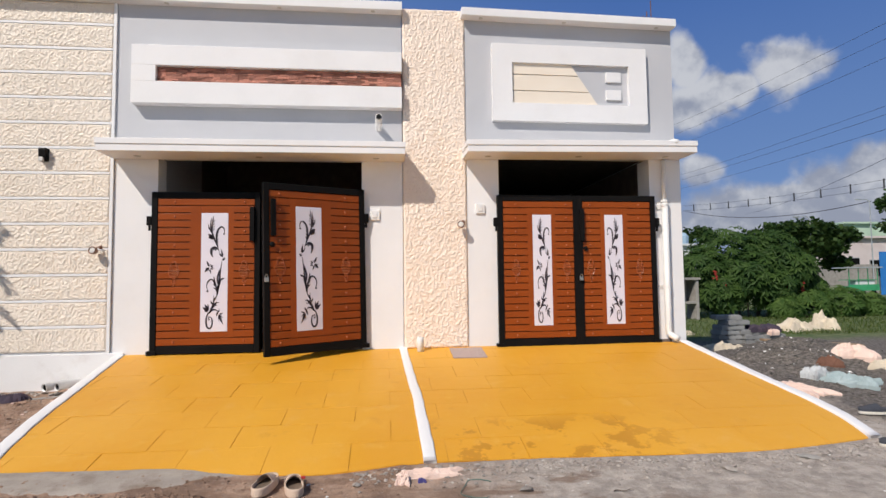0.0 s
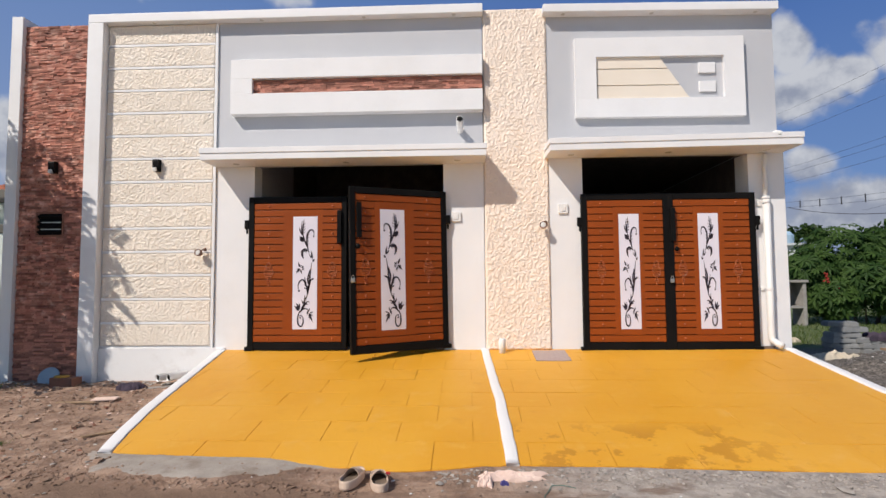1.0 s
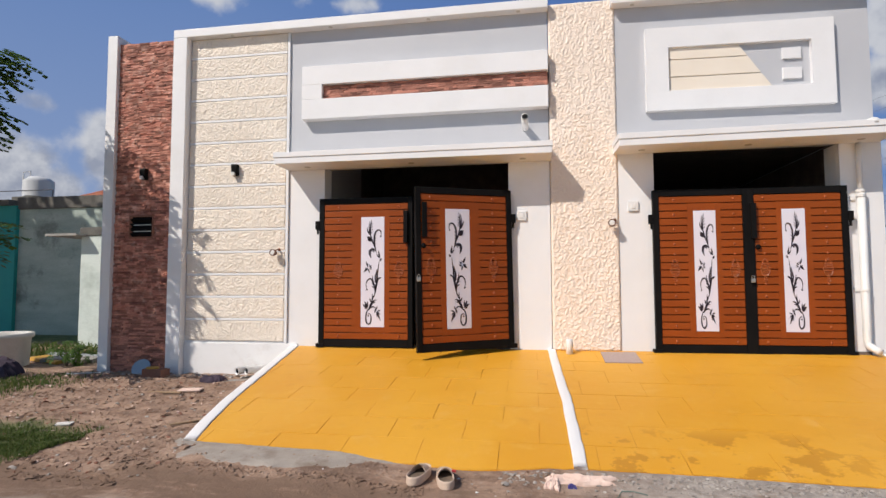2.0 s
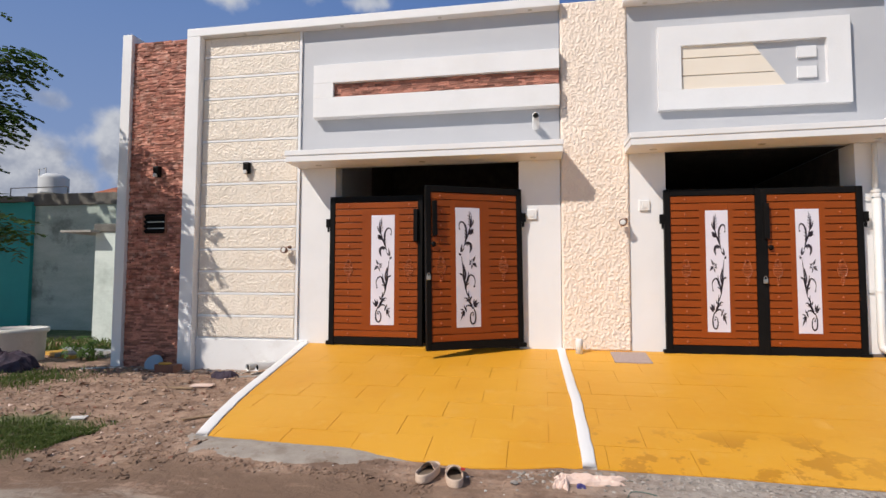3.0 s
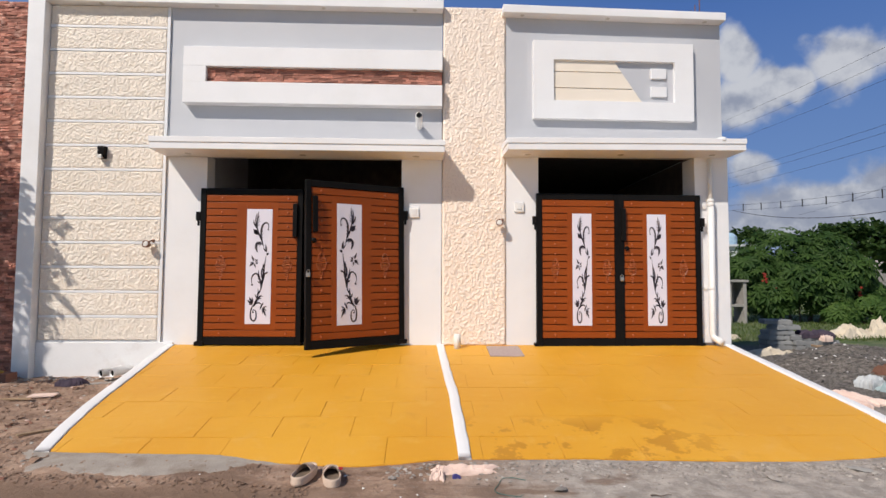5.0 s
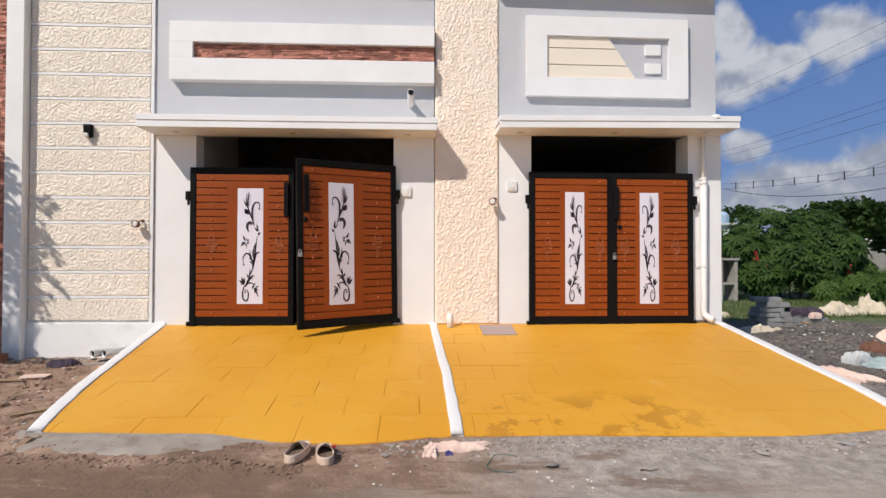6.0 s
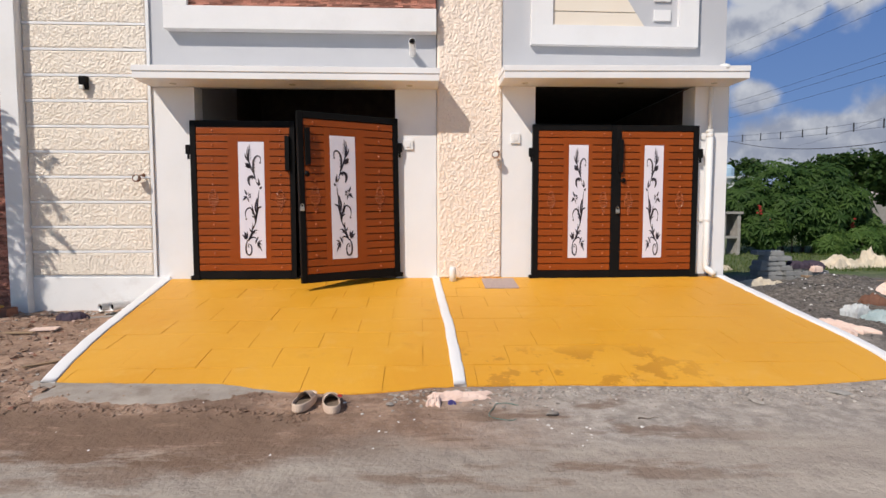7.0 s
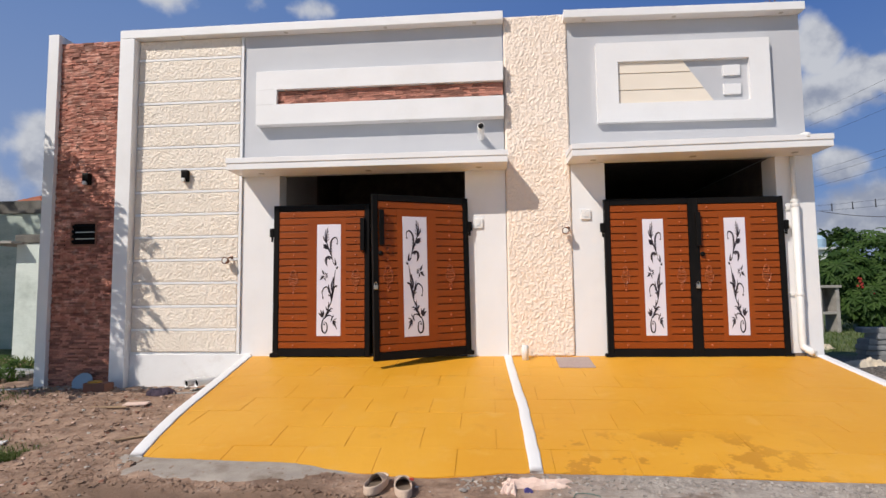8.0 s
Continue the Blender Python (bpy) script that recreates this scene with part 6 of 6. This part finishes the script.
def paver_stack():
    rnd = random.Random(9)
    for k, (x, y, z, rz) in enumerate([(6.45, 3.1, 0, 5), (6.45, 3.12, 1, -4), (6.43, 3.1, 2, 6), (6.47, 3.1, 3, 2), (6.95, 3.0, 0, -3), (6.93, 3.02, 1, 3), (6.9, 3.05, 2, -6), (6.6, 3.1, 4, 8), (6.5, 3.2, 5, -12), (7.35, 3.0, 0, 4), (7.33, 3.02, 1, 10), (7.2, 3.1, 2, -14)]):
        b = thing("paver_block", "grey grooved concrete paver block in a stack", "block", pose(x, y, ground_z(6.9, 3.0) - 0.02 + 0.098 * z, 0, 0, rz), "stacked pavers")
        part("body", box_bm(-0.26, 0.26, -0.16, 0.16, 0, 0.075, bevel=0.008), BLOCK, b)
        for q in (-0.17, 0.0, 0.17):
            part("rib", box_bm(q - 0.07, q + 0.07, -0.15, 0.15, 0.0755, 0.095, bevel=0.005), BLOCK, b)


paver_stack()
crumpled("rag", "dark purple rag on the paver stack", "rag", pose(7.15, 3.0, ground_z(6.9, 3) + 0.28, 0, 0, -5), 0.55, 0.32, 0.09, RAG, 13)
crumpled("torn_sack", "pink scrap on the paver stack", "scrap", pose(7.28, 2.83, ground_z(6.9, 3) + 0.22, 0, 0, 10), 0.2, 0.14, 0.07, PINK, 14)
solo("plank", box_bm(-0.9, 0.9, -0.12, 0.12, 0, 0.04, bevel=0.006, m=pose(7.7, 2.35, ground_z(7.7, 2.35) + 0.05, 0, 3, -14)), WOOD, "weathered grey-brown plank on the heap", "plank")


def rock_mesh(k):
    rnd = random.Random(100 + k)
    bm = bmesh.new()
    bmesh.ops.create_icosphere(bm, subdivisions=1, radius=1.0)
    for v in bm.verts:
        v.co *= rnd.uniform(0.5, 1.15)
        v.co.z *= 0.42
    me = bpy.data.meshes.new("rock")
    bm.to_mesh(me)
    bm.free()
    return me


ROCKS = [rock_mesh(k) for k in range(8)]


def rubble(name, label, material, spots, size, seed):
    """Loose stones as one scatter."""
    rnd, verts, faces = random.Random(seed), [], []
    for x, y in spots(rnd):
        me = rnd.choice(ROCKS)
        s = size * rnd.uniform(0.35, 1.0) ** 1.6 * 1.3
        m = Matrix.LocRotScale((x, y, ground_z(x, y) + s * 0.18), Euler((rnd.uniform(-0.3, 0.3), rnd.uniform(-0.3, 0.3), rnd.uniform(0, 6.28))), (s * rnd.uniform(0.7, 1.5), s, s))
        o = len(verts)
        verts += [tuple(m @ v.co) for v in me.vertices]
        faces += [tuple(o + i for i in p.vertices) for p in me.polygons]
    me = bpy.data.meshes.new(name)
    me.from_pydata(verts, [], faces)
    me.materials.append(material)
    tagged(new(name, me), label, "rubble", kind="stuff")


YARD = lambda n: lambda r: [(x, y) for x, y in ((r.uniform(-8.3, -3.5), r.uniform(-4.2, -0.25)) for _ in range(n)) if x < edge_x(min(0, max(-3.6, y)), LEFT_EDGE) - 0.15 or y < -3.35]
rubble("rubble", "brown earth clods and brick bits in the yard", EARTH, YARD(6500), 0.017, 61)
rubble("rubble", "pale broken stones in the yard", ROCK, YARD(420), 0.020, 62)
rubble("rubble", "crumbs of earth along the ramp toe", EARTH, lambda r: [(x, toe_y(min(4.1, max(-4.1, x))) - abs(r.gauss(0.20, 0.14)) - 0.05) for x in (r.uniform(-4.3, 4.6) for _ in range(800))], 0.014, 63)
rubble("rubble", "small white stone chips on the road", CHIP, lambda r: [(r.gauss(0.43, 0.14), r.gauss(-4.25, 0.14)) for _ in range(14)] + [(r.uniform(-3, 4), r.uniform(-4.6, -3.6)) for _ in range(26)], 0.012, 64)
rubble("gravel", "dark gravel stones on the heap", GRAVEL, lambda r: [(max(3.95, r.gauss(5.6, 1.1)), r.gauss(-0.2, 1.1)) for _ in range(4600)], 0.019, 65)
rubble("rubble", "white stone chips on the gravel heap", CHIP, lambda r: [(max(4.1, r.gauss(5.6, 0.9)), r.gauss(0.0, 0.9)) for _ in range(130)], 0.022, 66)
rubble("rubble", "broken bricks and dark clods in the yard", RED_BRICK, YARD(260), 0.024, 68)
rubble("rubble", "trodden lumps of brown earth in the yard", EARTH, YARD(520), 0.036, 72)
rubble("rubble", "pinkish broken tile and plaster chips in the yard", PINK, YARD(110), 0.024, 69)
rubble("rubble", "loose crumbs below the concrete lip", EARTH, lambda r: [(x, toe_y(x) - 0.42 - abs(r.gauss(0, 0.08))) for x in (r.uniform(-4.0, -1.4) for _ in range(700))], 0.016, 70)
rubble("rubble", "grey grit along the toe of the ramp", ROCK, lambda r: [(x, toe_y(x) - 0.06 - abs(r.gauss(0, 0.16))) for x in (r.uniform(-0.9, 4.1) for _ in range(1000))], 0.017, 71)
rubble("rubble", "pale stones along the plinth", ROCK, lambda r: [(r.uniform(-7.2, -4.3), r.uniform(-0.35, -0.12)) for _ in range(120)], 0.045, 67)


# ---- yard scraps at the left wall ----
pp = thing("pipe_offcuts", "two grey-white pipe offcuts with dark mouths", "pipe")
for x, y, z in ((-4.86, -0.36, -0.37), (-4.73, -0.33, -0.37)):
    bm = bmesh.new()
    far = (x + 0.13, y + 0.26, z + 0.02)
    o = tube(bm, [(x, y, z), far], 0.05, 16, False)
    i = tube(bm, [(x, y, z), far], 0.043, 16, False)
    for k in range(16):
        bm.faces.new((o[0][k], o[0][(k + 1) % 16], i[0][(k + 1) % 16], i[0][k]))
    pc = part("pipe", bm, PVC, pp, smooth=True)
    # A black plug just behind each mouth gives the hollow its shade.
    bm = bmesh.new()
    tube(bm, [(x + 0.009, y + 0.018, z + 0.001), (x + 0.02, y + 0.04, z + 0.003)], 0.0425, 16, True)
    part("mouth_shade", bm, BLACK, pc, "black disc for the shade in the pipe mouth")
wb = thing("wood_box", "dark red-brown wooden offcut with ochre lid", "box", on_ground(-6.10, -0.42, -6, -0.01))
part("body", box_bm(-0.17, 0.17, -0.09, 0.09, 0, 0.13, bevel=0.008), RED_BRICK, wb)
part("lid", lathe_bm([(0.10, 0), (0.105, 0.012), (0.09, 0.02)], 20, pose(-0.06, 0, 0.131) @ Matrix.Diagonal((1, 0.75, 1, 1))), YELLOW_TIN, wb, "ochre oval lid")
bm = bmesh.new()
lathe(bm, [(0.03, 0.0), (0.10, 0.012), (0.135, 0.03), (0.14, 0.032), (0.135, 0.036), (0.02, 0.012)], 22, on_ground(-6.50, -0.20, 10, 0.06) @ pose(0, 0, 0, 62, 0, 0))
solo("plastic_plate", bm, PLATE, "dull blue plate leaning at the wall", "plate", smooth=True)
for x, y, rz, L, w, mat_, lab in ((-4.86, -1.42, 14, 0.26, 0.16, PINK, "flat pinkish tile shard on earth"), (-5.08, -1.60, 4, 0.42, 0.05, WOOD, "thin wooden lath on earth"), (-4.82, -0.52, 24, 0.42, 0.12, CONCRETE, "grey board scrap on earth"), (-5.0, -0.62, -6, 0.26, 0.1, ROCK, "flat stone shard on earth"), (-4.02, -2.62, 48, 0.42, 0.04, WOOD, "dark stick on earth"), (-6.95, -0.22, -8, 0.26, 0.12, WOOD, "small wood offcut by the wall"), (-5.28, -2.84, 20, 0.15, 0.1, CHIP, "white shard in the grass"), (-7.3, -0.4, 25, 0.5, 0.06, TIN, "bent tin strip by the pilaster")):
    solo("scrap_board", box_bm(-L / 2, L / 2, -w / 2, w / 2, 0, 0.016, bevel=0.004, m=on_ground(x, y, rz, 0.006)), mat_, lab, "scrap")
crumpled("rag", "black crumpled plastic on earth", "rag", on_ground(-5.02, -0.70, 12), 0.3, 0.15, 0.08, RAG, 15)
crumpled("rag", "dark heap of cloth beside the tub", "rag", on_ground(-8.7, -0.75, 25), 0.9, 0.5, 0.26, RAG, 16)


# ---- small litter on the road ----
bm = bmesh.new()
loop = []
for k in range(26):
    a = 0.6 + 4.6 * k / 25
    x, y = -0.03 + 0.11 * math.cos(a) + 0.02 * math.sin(3 * a), -3.93 + 0.15 * math.sin(a)
    loop.append((x, y, ground_z(x, y) + 0.008))
tube(bm, loop, 0.0025, 6)
solo("wire_loop", bm, surface("dull_green_plastic", (0.03, 0.12, 0.10), (0.05, 0.17, 0.14), 0.5, 6, 60, 0.05), "thin dull green wire loop on the road", "wire")
bm = bmesh.new()
twig = [(0.86 + 0.02 * k, -4.10 + 0.012 * math.sin(k * 1.3), ground_z(0.86 + 0.02 * k, -4.10) + 0.012) for k in range(8)]
tube(bm, twig, 0.005, 6, True, 0.002)
solo("twig", bm, BARK, "short dry twig on the road", "twig")
for x, y, sx, sy, mat_, lab in ((0.29, -3.99, 0.06, 0.05, ROCK, "flat tan stone on the road"), (1.87, -3.80, 0.09, 0.045, ROCK, "flat pale stone on the road"), (2.62, -3.66, 0.11, 0.06, CONCRETE, "flat cement crust on the road"), (-0.85, -3.78, 0.045, 0.035, ROCK, "small pale stone near the slippers")):
    st = solo("stone", bmesh.new(), mat_, lab, "stone")
    bm = bmesh.new()
    bm.from_mesh(ROCKS[int(abs(x) * 10) % 8])
    bmesh.ops.transform(bm, matrix=Matrix.LocRotScale((x, y, ground_z(x, y) + 0.012), Euler((0, 0, x)), (sx, sy, 0.035)), verts=bm.verts[:])
    bm.to_mesh(st.data)
    bm.free()
crumpled("blue_scrap", "small violet-blue plastic scrap on the road", "scrap", on_ground(-0.40, -3.76, 20), 0.045, 0.028, 0.012, VIOLET, 17)

# ---- many small pieces: ramp slabs and stone strips ----
ramp_tiles(ramp_a, lambda y: edge_x(y, LEFT_EDGE), lambda y: MID(y), OCHRE, 0.0021, 0.0, 0.009)
ramp_tiles(ramp_b, lambda y: MID(y) + 0.10, lambda y: edge_x(y, RIGHT_EDGE), OCHRE_WET, 0.0018, 0.12, 0.009)
lay_strips(band, -3.703, -0.405, 3.627, 3.843, -0.072, 0.030, 230)
lay_strips(house_1, -7.145, -6.165, -0.5, 4.74, -0.07, 0.027, 300, hole=(-6.85, -6.48, 1.62, 1.94))
